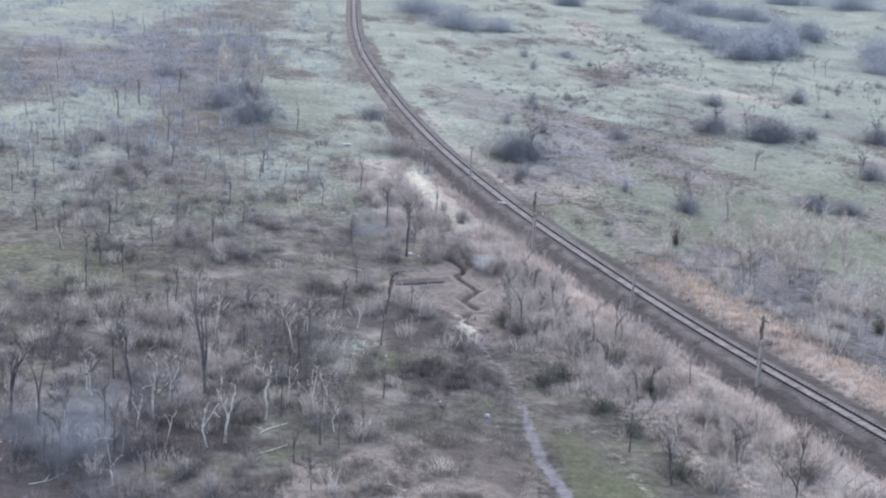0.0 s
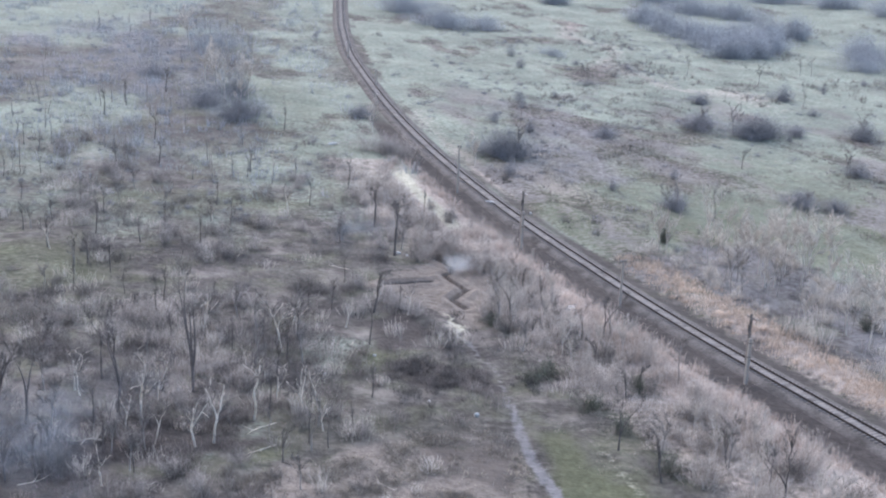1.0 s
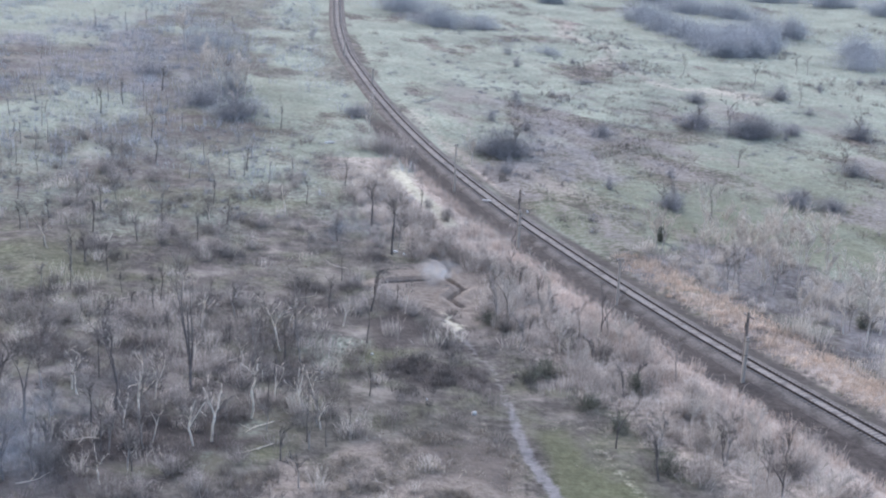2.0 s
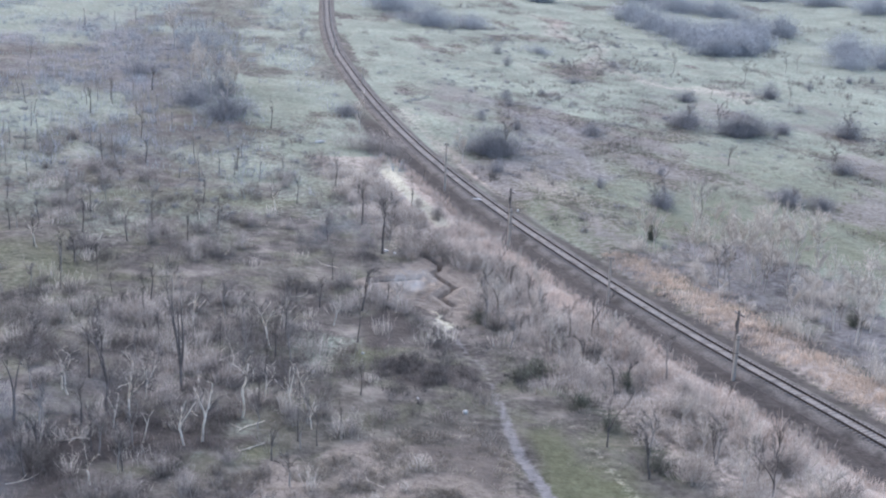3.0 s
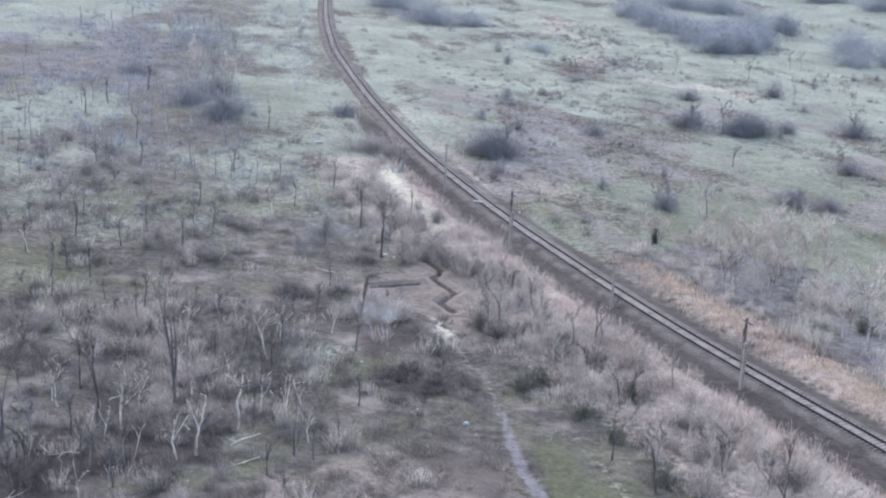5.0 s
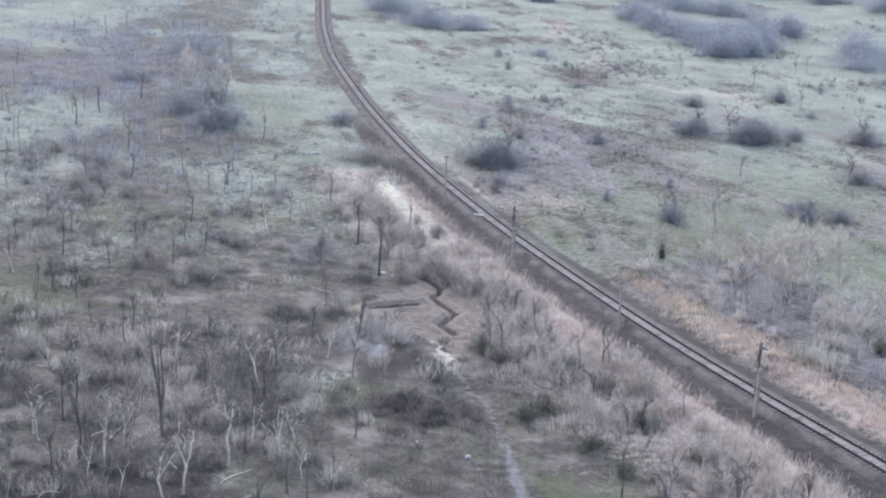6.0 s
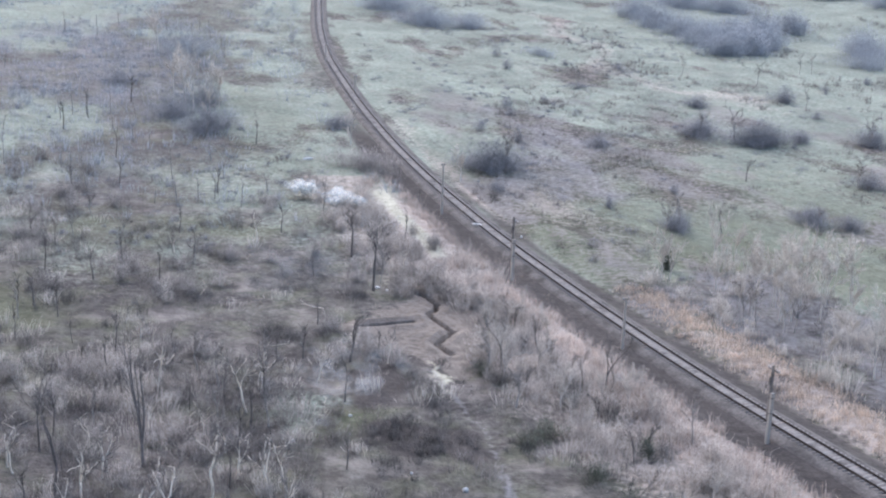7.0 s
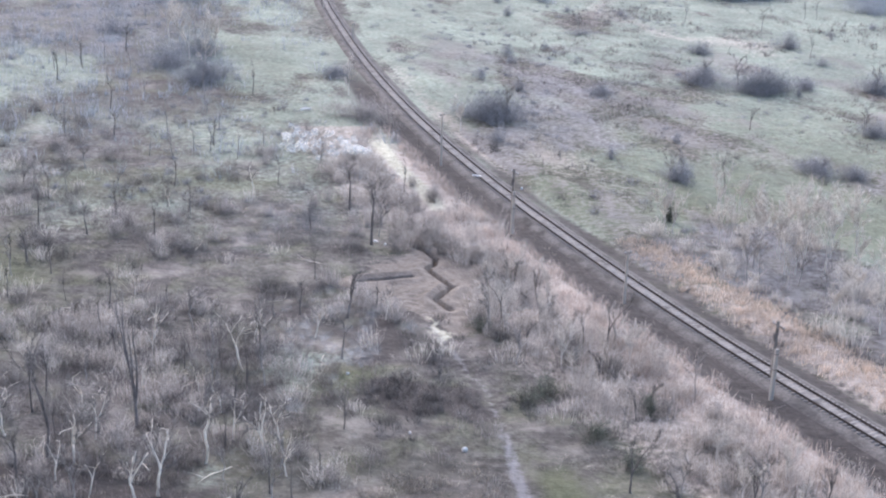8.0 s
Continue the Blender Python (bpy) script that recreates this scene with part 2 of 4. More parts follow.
def axis(stops):
    """Grid lines: (from, to, first step, last step) in turn."""
    at = []
    for a, b, s, e in stops:
        p = a
        while p < b - 1e-6:
            at.append(p)
            p += s + (e - s) * (p - a) / (b - a)
    return np.array([*at, stops[-1][1]])


def link_mesh(name, verts, faces, material, parent=None, smooth=False):
    me = bpy.data.meshes.new(name)
    if isinstance(faces, np.ndarray):
        n, k = faces.shape
        me.vertices.add(len(verts))
        me.vertices.foreach_set("co", np.asarray(verts, np.float32).ravel())
        me.loops.add(n * k)
        me.loops.foreach_set("vertex_index", faces.astype(np.int32).ravel())
        me.polygons.add(n)
        me.polygons.foreach_set("loop_start", np.arange(0, n * k, k, dtype=np.int32))
        me.update(calc_edges=True)
    else:
        me.from_pydata([tuple(v) for v in verts], [], faces)
    if smooth:
        me.polygons.foreach_set("use_smooth", np.ones(len(me.polygons), bool))
    me.materials.append(material)
    ob = new(name, me)
    ob.parent = parent
    return ob


def part(name, bm, material, parent, label=""):
    me = bpy.data.meshes.new(name)
    bm.to_mesh(me)
    bm.free()
    me.materials.append(material)
    ob = new(name, me)
    ob.parent = parent
    return tagged(ob, label)


# ---- ground: one sheet out to the horizon ----
def ground_material():
    m, nt, b = mat("scrubland", 0.95)
    co = nt.nodes.new("ShaderNodeTexCoord").outputs["Object"]
    za, zb = nt.nodes.new("ShaderNodeAttribute"), nt.nodes.new("ShaderNodeAttribute")
    za.attribute_name, zb.attribute_name = "cover_a", "cover_b"
    sa, sb = nt.nodes.new("ShaderNodeSeparateColor"), nt.nodes.new("ShaderNodeSeparateColor")
    nt.links.new(za.outputs["Color"], sa.inputs[0])
    nt.links.new(zb.outputs["Color"], sb.inputs[0])
    tiny, fine, mid, big = noise_tex(nt, co, 5.0, 3), noise_tex(nt, co, 1.1, 5, 0.75), noise_tex(nt, co, 0.28, 4, 0.65), noise_tex(nt, co, 0.05, 3)
    wide = noise_tex(nt, co, 0.11, 5, 0.6)
    col = ramp(nt, fine, [(0.32, (0.045, 0.039, 0.037)), (0.5, (0.098, 0.087, 0.082)), (0.70, (0.19, 0.172, 0.162))])
    col = mix(nt, ramp(nt, mid, [(0.44, (0, 0, 0)), (0.58, (0.9,) * 3)]), col, ramp(nt, fine, [(0.32, (0.095, 0.088, 0.078)), (0.68, (0.23, 0.212, 0.19))]))
    col = mix(nt, ramp(nt, wide, [(0.52, (0, 0, 0)), (0.62, (0.85,) * 3)]), col, ramp(nt, mid, [(0.38, (0.11, 0.097, 0.09)), (0.62, (0.30, 0.268, 0.243))]))
    olive = noise_tex(nt, co, 0.17, 4, 0.6)
    col = mix(nt, ramp(nt, olive, [(0.50, (0, 0, 0)), (0.62, (0.5,) * 3)]), col, ramp(nt, fine, [(0.32, (0.105, 0.108, 0.068)), (0.68, (0.25, 0.25, 0.175))]))
    # grass colour carries a bluish tint that stands for haze over the meadow
    grass = ramp(nt, fine, [(0.30, (0.195, 0.222, 0.17)), (0.5, (0.302, 0.332, 0.272)), (0.70, (0.428, 0.466, 0.39))])
    grass = mix(nt, ramp(nt, mid, [(0.48, (0, 0, 0)), (0.66, (0.6,) * 3)]), grass, ramp(nt, fine, [(0.32, (0.20, 0.19, 0.16)), (0.68, (0.42, 0.412, 0.345))]))

    def cover(w, under, over):
        j = nt.nodes.new("ShaderNodeMath")
        j.operation = "MULTIPLY_ADD"
        nt.links.new(fine, j.inputs[0])
        j.inputs[1].default_value = 0.9
        nt.links.new(w, j.inputs[2])
        return mix(nt, ramp(nt, j.outputs[0], [(0.64, (0, 0, 0)), (1.11, (1, 1, 1))]), under, over)
    col = cover(sa.outputs[0], col, grass)
    col = mix(nt, za.outputs["Alpha"], col, ramp(nt, fine, [(0.3, (0.088, 0.093, 0.054)), (0.7, (0.19, 0.196, 0.124))]))
    col = cover(sa.outputs[1], col, ramp(nt, fine, [(0.3, (0.34, 0.285, 0.245)), (0.7, (0.62, 0.54, 0.48))]))
    col = cover(sa.outputs[2], col, ramp(nt, fine, [(0.3, (0.175, 0.147, 0.124)), (0.7, (0.34, 0.298, 0.262))]))
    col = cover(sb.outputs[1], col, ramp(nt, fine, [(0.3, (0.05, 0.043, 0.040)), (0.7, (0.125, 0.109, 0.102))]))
    col = cover(sb.outputs[0], col, ramp(nt, fine, [(0.3, (0.43, 0.405, 0.31)), (0.7, (0.70, 0.67, 0.545))]))
    col = cover(sb.outputs[2], col, ramp(nt, fine, [(0.3, (0.195, 0.186, 0.188)), (0.7, (0.335, 0.322, 0.325))]))
    col = mix(nt, 1.0, col, ramp(nt, big, [(0.35, (0.70, 0.70, 0.71)), (0.65, (1.0, 1.0, 1.0))]), "MULTIPLY")
    col = mix(nt, 0.5, col, ramp(nt, tiny, [(0.3, (0.7, 0.7, 0.7)), (0.7, (1.0, 1.0, 1.0))]), "MULTIPLY")
    nt.links.new(col, b.inputs["Base Color"])
    bump(nt, b, mid, 0.9, 0.6)
    return m


def build_ground():
    gx = axis([(-4500, -300, 400, 30), (-300, -70, 20, 1.0), (-70, -19, 0.8, 0.6), (-19, -2, 0.19, 0.19), (-2, 62, 0.6, 0.8), (62, 300, 1.0, 20), (300, 4500, 30, 400)])
    gy = axis([(-4500, -60, 400, 20), (-60, 88, 15, 0.8), (88, 142, 0.6, 0.6), (142, 174, 0.19, 0.19), (174, 260, 0.6, 1.2), (260, 640, 1.2, 5), (640, 4700, 10, 300)])
    x, y = np.meshgrid(gx, gy)
    x, y = x.ravel(), y.ravel()
    z = level(x, y)
    nx, ny = len(gx), len(gy)
    k = np.arange(nx * ny).reshape(ny, nx)
    faces = np.stack([k[:-1, :-1].ravel(), k[:-1, 1:].ravel(), k[1:, 1:].ravel(), k[1:, :-1].ravel()], 1)
    ob = link_mesh("ground", np.stack([x, y, z], 1), faces, ground_material(), smooth=True)
    d, side = away(x, y, TRACK_LINE)
    right = (side < 0) & (d > 5)
    speck = fractal(x, y, 26, 6)
    hum = grain(x, y, 11, 8, 0.4)
    streak = grain(x, y, 4.5, 17)
    out = np.clip((y - 185) / 120, 0, 1)
    grass = np.where(right, 0.70 + 1.5 * (0.5 - hum) + 1.0 * (speck - 0.5) + 1.2 * (streak - 0.5), (0.13 + (1.2 + 1.2 * out) * (speck - 0.46) + 0.24 * out + 0.9 * (streak - 0.5)) * np.clip((y - 150) / 60, 0, 1))
    grass = np.where(right & (y < 175), grass * np.clip((d - 10) / 10, 0, 1), grass)
    for poly, w in zip(GREENS, (0.28, 0.22, 0.75, 0.42, 0.36, 0.5)):
        grass = np.maximum(grass, w * patch(x, y, poly, 7.0) * (0.1 + 1.7 * streak))
    weeds = patch(x, y, WEEDS, 26) * np.clip(2.6 * (grain(x, y, 15, 91, 0.6) - 0.24), 0.1, 1)
    grass = np.where(side > 0, np.maximum(grass * (1 - 0.8 * weeds), 0.3 * (y > 240) * (1 - weeds) * (0.4 + streak)), grass)
    mead = (side > 0) * (d > 18) * np.clip((y - 160) / 22, 0, 1) * np.clip((265 - y) / 40, 0, 1) * (0.1 + 1.3 * streak) * (1 - patch(x, y, SPOIL, 2))
    grass = np.maximum(grass, 0.5 * mead * np.clip(2.5 * (grain(x, y, 12, 99, 0.4) - 0.22), 0.2, 1))
    moss = patch(x, y, LAWN, 3.0) * (0.5 + 0.8 * streak)
    for poly, w in zip(GREENS, (0.5, 0.7, 0.22, 0.75, 0.75)):
        moss = np.maximum(moss, w * patch(x, y, poly, 5.0) * (0.1 + 1.5 * streak))
    moss = np.maximum(moss, 0.45 * np.clip(speck - 0.45, 0, 1) * (side > 0) * (y < 240) * (0.3 + streak))
    moss = np.maximum(moss, 0.95 * right * np.clip((275 - y) / 80, 0, 1) * np.clip((y - 160) / 30, 0, 1) * (0.2 + streak))
    grove = patch(x, y, WOOD_RIGHT, 4)
    grass *= 1 - 0.85 * grove
    moss *= 1 - 0.8 * grove
    rough = np.maximum(patch(x, y, SCRUB_RIGHT, 9), 0.8 * patch(x, y, SCRUB_EDGE, 7)) * np.clip(2.4 * (grain(x, y, 13, 37, 0.45) - 0.2), 0.1, 1)
    grass *= 1 - 0.7 * rough
    for poly in FIELDS:
        grass = np.maximum(grass, patch(x, y, poly, 6))
    belt = np.exp(-((d - 9.8) / 4.0) ** 2) * (side > 0) * np.clip((235 - y) / 40, 0, 1)
    belt_r = 0.65 * np.exp(-((d - 8.0) / 3.4) ** 2) * (side < 0) * np.clip((175 - y) / 25, 0, 1)
    verge = np.exp(-((d - 5.5) / 3) ** 2) * (side < 0) * (0.05 + 0.6 * streak) * np.clip((330 - y) / 90, 0, 1) * np.clip((y - 185) / 35, 0.25, 1)
    sand = np.exp(-(away(x, y, SAND)[0] / 1.2) ** 2) * (0.2 + 1.4 * streak)
    tan = np.maximum.reduce([belt, belt_r, verge, 0.42 * np.exp(-(np.abs(d - 15) / 8) ** 4) * (side > 0) * (y < 230), 0.22 * rough, 0.36 * patch(x, y, RIDGE, 12), 0.36 * (side < 0) * np.exp(-((d - 15) / 9) ** 2) * np.clip((285 - y) / 60, 0, 1) * np.clip((y - 175) / 25, 0, 1) * (0.2 + 1.2 * streak), 0.9 * sand])
    tan = np.maximum(tan, right * np.clip(0.55 - grass, 0, 1) * 0.4 * (1 - patch(x, y, WOOD_RIGHT, 6)))
    soil = patch(x, y, SPOIL, 2.6) * (0.35 + 0.9 * streak)
    bare = right * np.clip(3.2 * (hum - 0.47) + 1.4 * (streak - 0.5), 0, 1) * np.clip((430 - y) / 150, 0.25, 1)
    soil = np.maximum.reduce([soil, 0.66 * patch(x, y, LITTER, 4) * (0.1 + 1.3 * streak), 0.42 * bare])
    for line in (TRENCH, SAP):
        soil = np.maximum(soil, np.exp(-(away(x, y, line)[0] / 2.0) ** 2))
    pale = np.maximum(0.8 * sand, patch(x, y, CHALK, 0.9) * (0.35 + 0.7 * streak))
    pale = np.maximum(pale, 0.25 * np.exp(-(away(x, y, [(8.6, 117.4), (10.6, 112.0), (12.6, 106.6), (14.6, 101.5)])[0] / 0.95) ** 2) * (0.1 + 1.2 * streak))
    ditch = np.exp(-(np.abs(d - 4.6) / 2.6) ** 4) * (side > 0) * np.clip((300 - y) / 60, 0, 1) * (0.6 + 0.6 * streak)
    ditch = np.maximum(ditch, 0.5 * np.exp(-((d - 3.6) / 1.2) ** 2) * (side < 0) * np.clip((260 - y) / 60, 0, 1))
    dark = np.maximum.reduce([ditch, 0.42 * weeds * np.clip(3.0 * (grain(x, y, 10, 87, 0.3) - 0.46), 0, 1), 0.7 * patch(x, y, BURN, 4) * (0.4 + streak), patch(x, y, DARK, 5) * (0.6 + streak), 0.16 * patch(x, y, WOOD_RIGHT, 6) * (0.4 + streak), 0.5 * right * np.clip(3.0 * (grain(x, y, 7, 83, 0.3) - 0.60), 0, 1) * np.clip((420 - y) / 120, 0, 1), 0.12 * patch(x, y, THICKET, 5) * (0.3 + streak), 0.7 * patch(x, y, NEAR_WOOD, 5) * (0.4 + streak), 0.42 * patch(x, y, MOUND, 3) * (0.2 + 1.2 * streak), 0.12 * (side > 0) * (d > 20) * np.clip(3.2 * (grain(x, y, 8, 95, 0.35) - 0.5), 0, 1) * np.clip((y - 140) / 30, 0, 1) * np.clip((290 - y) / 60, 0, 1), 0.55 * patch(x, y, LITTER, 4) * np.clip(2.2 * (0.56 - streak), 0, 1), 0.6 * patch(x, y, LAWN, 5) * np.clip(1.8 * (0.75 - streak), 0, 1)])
    trail = np.exp(-(away(x, y, TRAIL_LINE)[0] / 0.58) ** 2) * (0.05 + 0.75 * streak + 0.45 * np.clip((124 - y) / 10, 0, 1)) * np.where(y > 138, 1, np.clip(np.abs(y - 131) / 10, 0.45, 1))
    trail = np.maximum.reduce([trail, 0.52 * weeds * (0.25 + 1.1 * streak) * np.clip((y - 190) / 110, 0.5, 1), 0.55 * rough * (0.2 + 1.1 * streak), 0.35 * bare, 0.6 * grove * (0.2 + 1.0 * streak), 0.16 * mead])
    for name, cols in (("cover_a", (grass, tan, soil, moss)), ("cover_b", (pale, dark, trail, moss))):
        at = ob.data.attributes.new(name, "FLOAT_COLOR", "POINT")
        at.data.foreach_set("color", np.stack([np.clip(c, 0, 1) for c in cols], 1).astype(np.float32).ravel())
    return tagged(ob, "uneven scrubland of dry grass and bare soil", "ground", kind="structure")


build_ground()


# ---- railway ----
def sweep(line, profile):
    """Verts and faces of a closed profile (across, up) carried along a line."""
    t = np.gradient(line, axis=0)
    t /= np.linalg.norm(t, axis=1)[:, None]
    across = np.stack([t[:, 1], -t[:, 0], np.zeros(len(t))], 1)
    n, k = len(line), len(profile)
    v = np.concatenate([line + across * a + np.array([0, 0, u]) for a, u in profile]).reshape(k, n, 3).transpose(1, 0, 2).reshape(-1, 3)
    i, j = np.meshgrid(np.arange(n - 1), np.arange(k), indexing="ij")
    i, j = i.ravel(), j.ravel()
    q = (j + 1) % k
    return v, np.stack([i * k + j, i * k + q, (i + 1) * k + q, (i + 1) * k + j], 1)


def build_railway():
    track = tagged(new("railway_track"), "single railway line on pale concrete sleepers and ballast", "railway", kind="structure")
    line = curve(TRACK, 1.0)
    v, f = sweep(line, [(-2.9, -0.5), (-2.6, 0.0), (-1.75, 0.34), (1.75, 0.34), (2.6, 0.0), (2.9, -0.5)])
    v[:, 2] += (vnoise(v[:, 0], v[:, 1], 0.7, 2) - 0.5) * 0.07
    link_mesh("ballast_bed", v, f, BALLAST, track, True)
    v, f = sweep(line, [(-0.70, 0.30), (-0.66, 0.385), (0.66, 0.385), (0.70, 0.30)])
    v[:, 2] += (vnoise(v[:, 0], v[:, 1], 0.5, 3) - 0.5) * 0.03
    tagged(link_mesh("crib_gravel", v, f, CRIB, track, True), "pale gravel packed between the rails")
    for a in (-0.80, 0.80):
        rail = [(a - 0.10, 0.42), (a - 0.09, 0.445), (a - 0.022, 0.465), (a - 0.022, 0.54), (a - 0.045, 0.56), (a - 0.045, 0.605),
                (a + 0.045, 0.605), (a + 0.045, 0.56), (a + 0.022, 0.54), (a + 0.022, 0.465), (a + 0.09, 0.445), (a + 0.10, 0.42)]
        v, f = sweep(line, rail)
        tagged(link_mesh("rail", v, f, RUST, track), "rusty steel rail")
    return track


TRACKWAY = build_railway()


# ---- bare wood: tubes and cones ----
class Wood:
    def __init__(self):
        self.v, self.f = [], []

    def tube(self, path, radii, n):
        base = len(self.v)
        for k, (p, r) in enumerate(zip(path, radii)):
            d = (path[min(k + 1, len(path) - 1)] - path[max(k - 1, 0)]).normalized()
            a = d.orthogonal().normalized()
            b = d.cross(a)
            for s in range(n):
                w = 2 * math.pi * s / n
                self.v.append(p + (a * math.cos(w) + b * math.sin(w)) * r)
        for k in range(len(path) - 1):
            for s in range(n):
                q = (s + 1) % n
                self.f.append((base + k * n + s, base + k * n + q, base + (k + 1) * n + q, base + (k + 1) * n + s))
        self.f.append(tuple(base + (len(path) - 1) * n + s for s in range(n)))

    def link(self, name, material, parent, label=""):
        return tagged(link_mesh(name, self.v, self.f, material, parent, True), label)


def grow(rng, start, way, length, wander, steps, lift=0.0):
    path, d = [start.copy()], way.normalized()
    for _ in range(steps):
        d = (d + Vector([rng.uniform(-1, 1) * wander for _ in range(3)]) + Vector((0, 0, lift))).normalized()
        path.append(path[-1] + d * (length / steps))
    return path


def taper(r0, r1, n):
    return [r0 + (r1 - r0) * k / (n - 1) for k in range(n)]


def side_way(rng, d, spread):
    w = Vector([rng.uniform(-1, 1) for _ in range(3)])
    w = (w - d * w.dot(d)).normalized()
    return (d * math.cos(spread) + w * math.sin(spread)).normalized()


def bare_tree(seed, height, forks=2, thick=0.16, limbs=9, twigs=9, bark=None, twig=None, low=0.35, broken=False, label="", spread=0.6, splay=0.32, kink=0.14):
    """A leafless tree: a trunk that forks, tapered limbs, and twigs where it still has them."""
    rng = random.Random(seed)
    tree = tagged(new("bare_tree"), label, "tree", "bare trees on the scrubland")
    trunk, fine, made = Wood(), Wood(), []
    fork = height * (0.16 if forks > 3 else rng.uniform(0.28, 0.42) if forks > 1 else 0.5)
    lean = Vector((rng.uniform(-0.08, 0.08), rng.uniform(-0.08, 0.08), 1))
    path = grow(rng, Vector((0, 0, -0.3)), lean, fork + 0.3, kink * 0.6, 5)
    radii = taper(thick, thick * 0.72, 6)
    radii[0] *= 1.5
    trunk.tube(path, radii, 7)
    stems = [(path, radii)]
    for k in range(forks):
        way = side_way(rng, Vector((0, 0, 1)), rng.uniform(0.3, 1.1) * splay if forks > 1 else 0.05)
        p = grow(rng, path[-1] - Vector((0, 0, 0.05)), way, (height - fork) * rng.uniform(0.55, 1.0), kink, 6, 0.05)
        r = taper(thick * 0.66, thick * (0.3 if broken else 0.08), 7)
        trunk.tube(p, r, 6)
        stems.append((p, r))
    for k in range(limbs):
        p, r = rng.choice(stems[1:] if len(stems) > 1 and rng.random() > 0.15 else stems)
        i = rng.randint(1, len(p) - 1)
        if p[i].z < height * low:
            continue
        d = (p[i] - p[i - 1]).normalized()
        ln = height * rng.uniform(0.16, 0.36)
        q = grow(rng, p[i], side_way(rng, d, rng.uniform(spread - 0.2, spread + 0.3)), ln, kink * 1.4, 5, 0.10)
        limb = Wood()
        limb.tube(q, taper(max(r[i] * 0.6, 0.03), 0.03 if broken else 0.016, 6), 4)
        made.append(limb)
        for _ in range(twigs):
            j = rng.randint(1, 5)
            e = side_way(rng, (q[j] - q[j - 1]).normalized(), rng.uniform(0.3, 0.8))
            s = grow(rng, q[j], e, ln * rng.uniform(0.25, 0.55), 0.15, 2, 0.08)
            fine.tube(s, [0.026, 0.020, 0.009], 3)
            for _ in range(2):
                e2 = side_way(rng, e, rng.uniform(0.3, 0.7))
                fine.tube([s[1], s[1] + e2 * ln * rng.uniform(0.15, 0.35)], [0.018, 0.008], 3)
    trunk.link("trunk", bark, tree)
    for k, limb in enumerate(made):
        limb.link("limb", WEATHERED if broken and k % 3 else bark, tree)
    if fine.v:
        tagged(fine.link("crown", twig, tree), kind="stuff")
    return tree


def place(ob, x, y, turn=0.0, size=1.0, sink=0.0):
    ob.scale = (size, size, size)
    ob.matrix_basis = pose(x, y, float(level(x, y)) - sink, 0, 0, turn) @ Matrix.Diagonal((size, size, size, 1))
    return ob


def again(ob, x, y, turn, size):
    c = copy_thing(ob, pose(x, y, float(level(x, y)), 0, 0, turn))
    c.scale = (size, size, size)
    return c


def cones(base, tip, r):
    """One mesh of three-sided spikes."""
    base, tip = np.asarray(base, float), np.asarray(tip, float)
    r = np.broadcast_to(np.asarray(r, float), (len(base),))[:, None]
    w = np.random.RandomState(len(base)).rand(len(base)) * 6.283
    ring = [base + r * np.stack([np.cos(w + k * 2.094), np.sin(w + k * 2.094), np.zeros_like(w)], 1) for k in range(3)]
    v = np.stack([*ring, tip], 1).reshape(-1, 3)
    o = np.arange(len(base))[:, None] * 4
    f = np.concatenate([o + np.array([[0, 1, 3]]), o + np.array([[1, 2, 3]]), o + np.array([[2, 0, 3]])])
    return v, f


def bristle(rs, x, y, z, h, lean, r, twigs, twig_len, twig_r, ox=0.0, oy=0.0):
    """Stems that stand at x, y, z, each with side twigs."""
    n = len(x)
    base = np.stack([x, y, z], 1)
    tip = base + np.stack([(rs.normal(0, lean, n) + ox) * h, (rs.normal(0, lean, n) + oy) * h, h], 1)
    bs, ts, rr = [base], [tip], [np.full(n, r)]
    for _ in range(twigs):
        u = rs.uniform(0.25, 0.95, n)[:, None]
        s = base + (tip - base) * u
        way = np.stack([rs.normal(0, 0.6, n), rs.normal(0, 0.6, n), rs.uniform(0.3, 1.2, n)], 1)
        bs.append(s)
        ts.append(s + way * (h * twig_len * rs.uniform(0.5, 1.3, n))[:, None])
        rr.append(np.full(n, twig_r))
    return np.concatenate(bs), np.concatenate(ts), np.concatenate(rr)


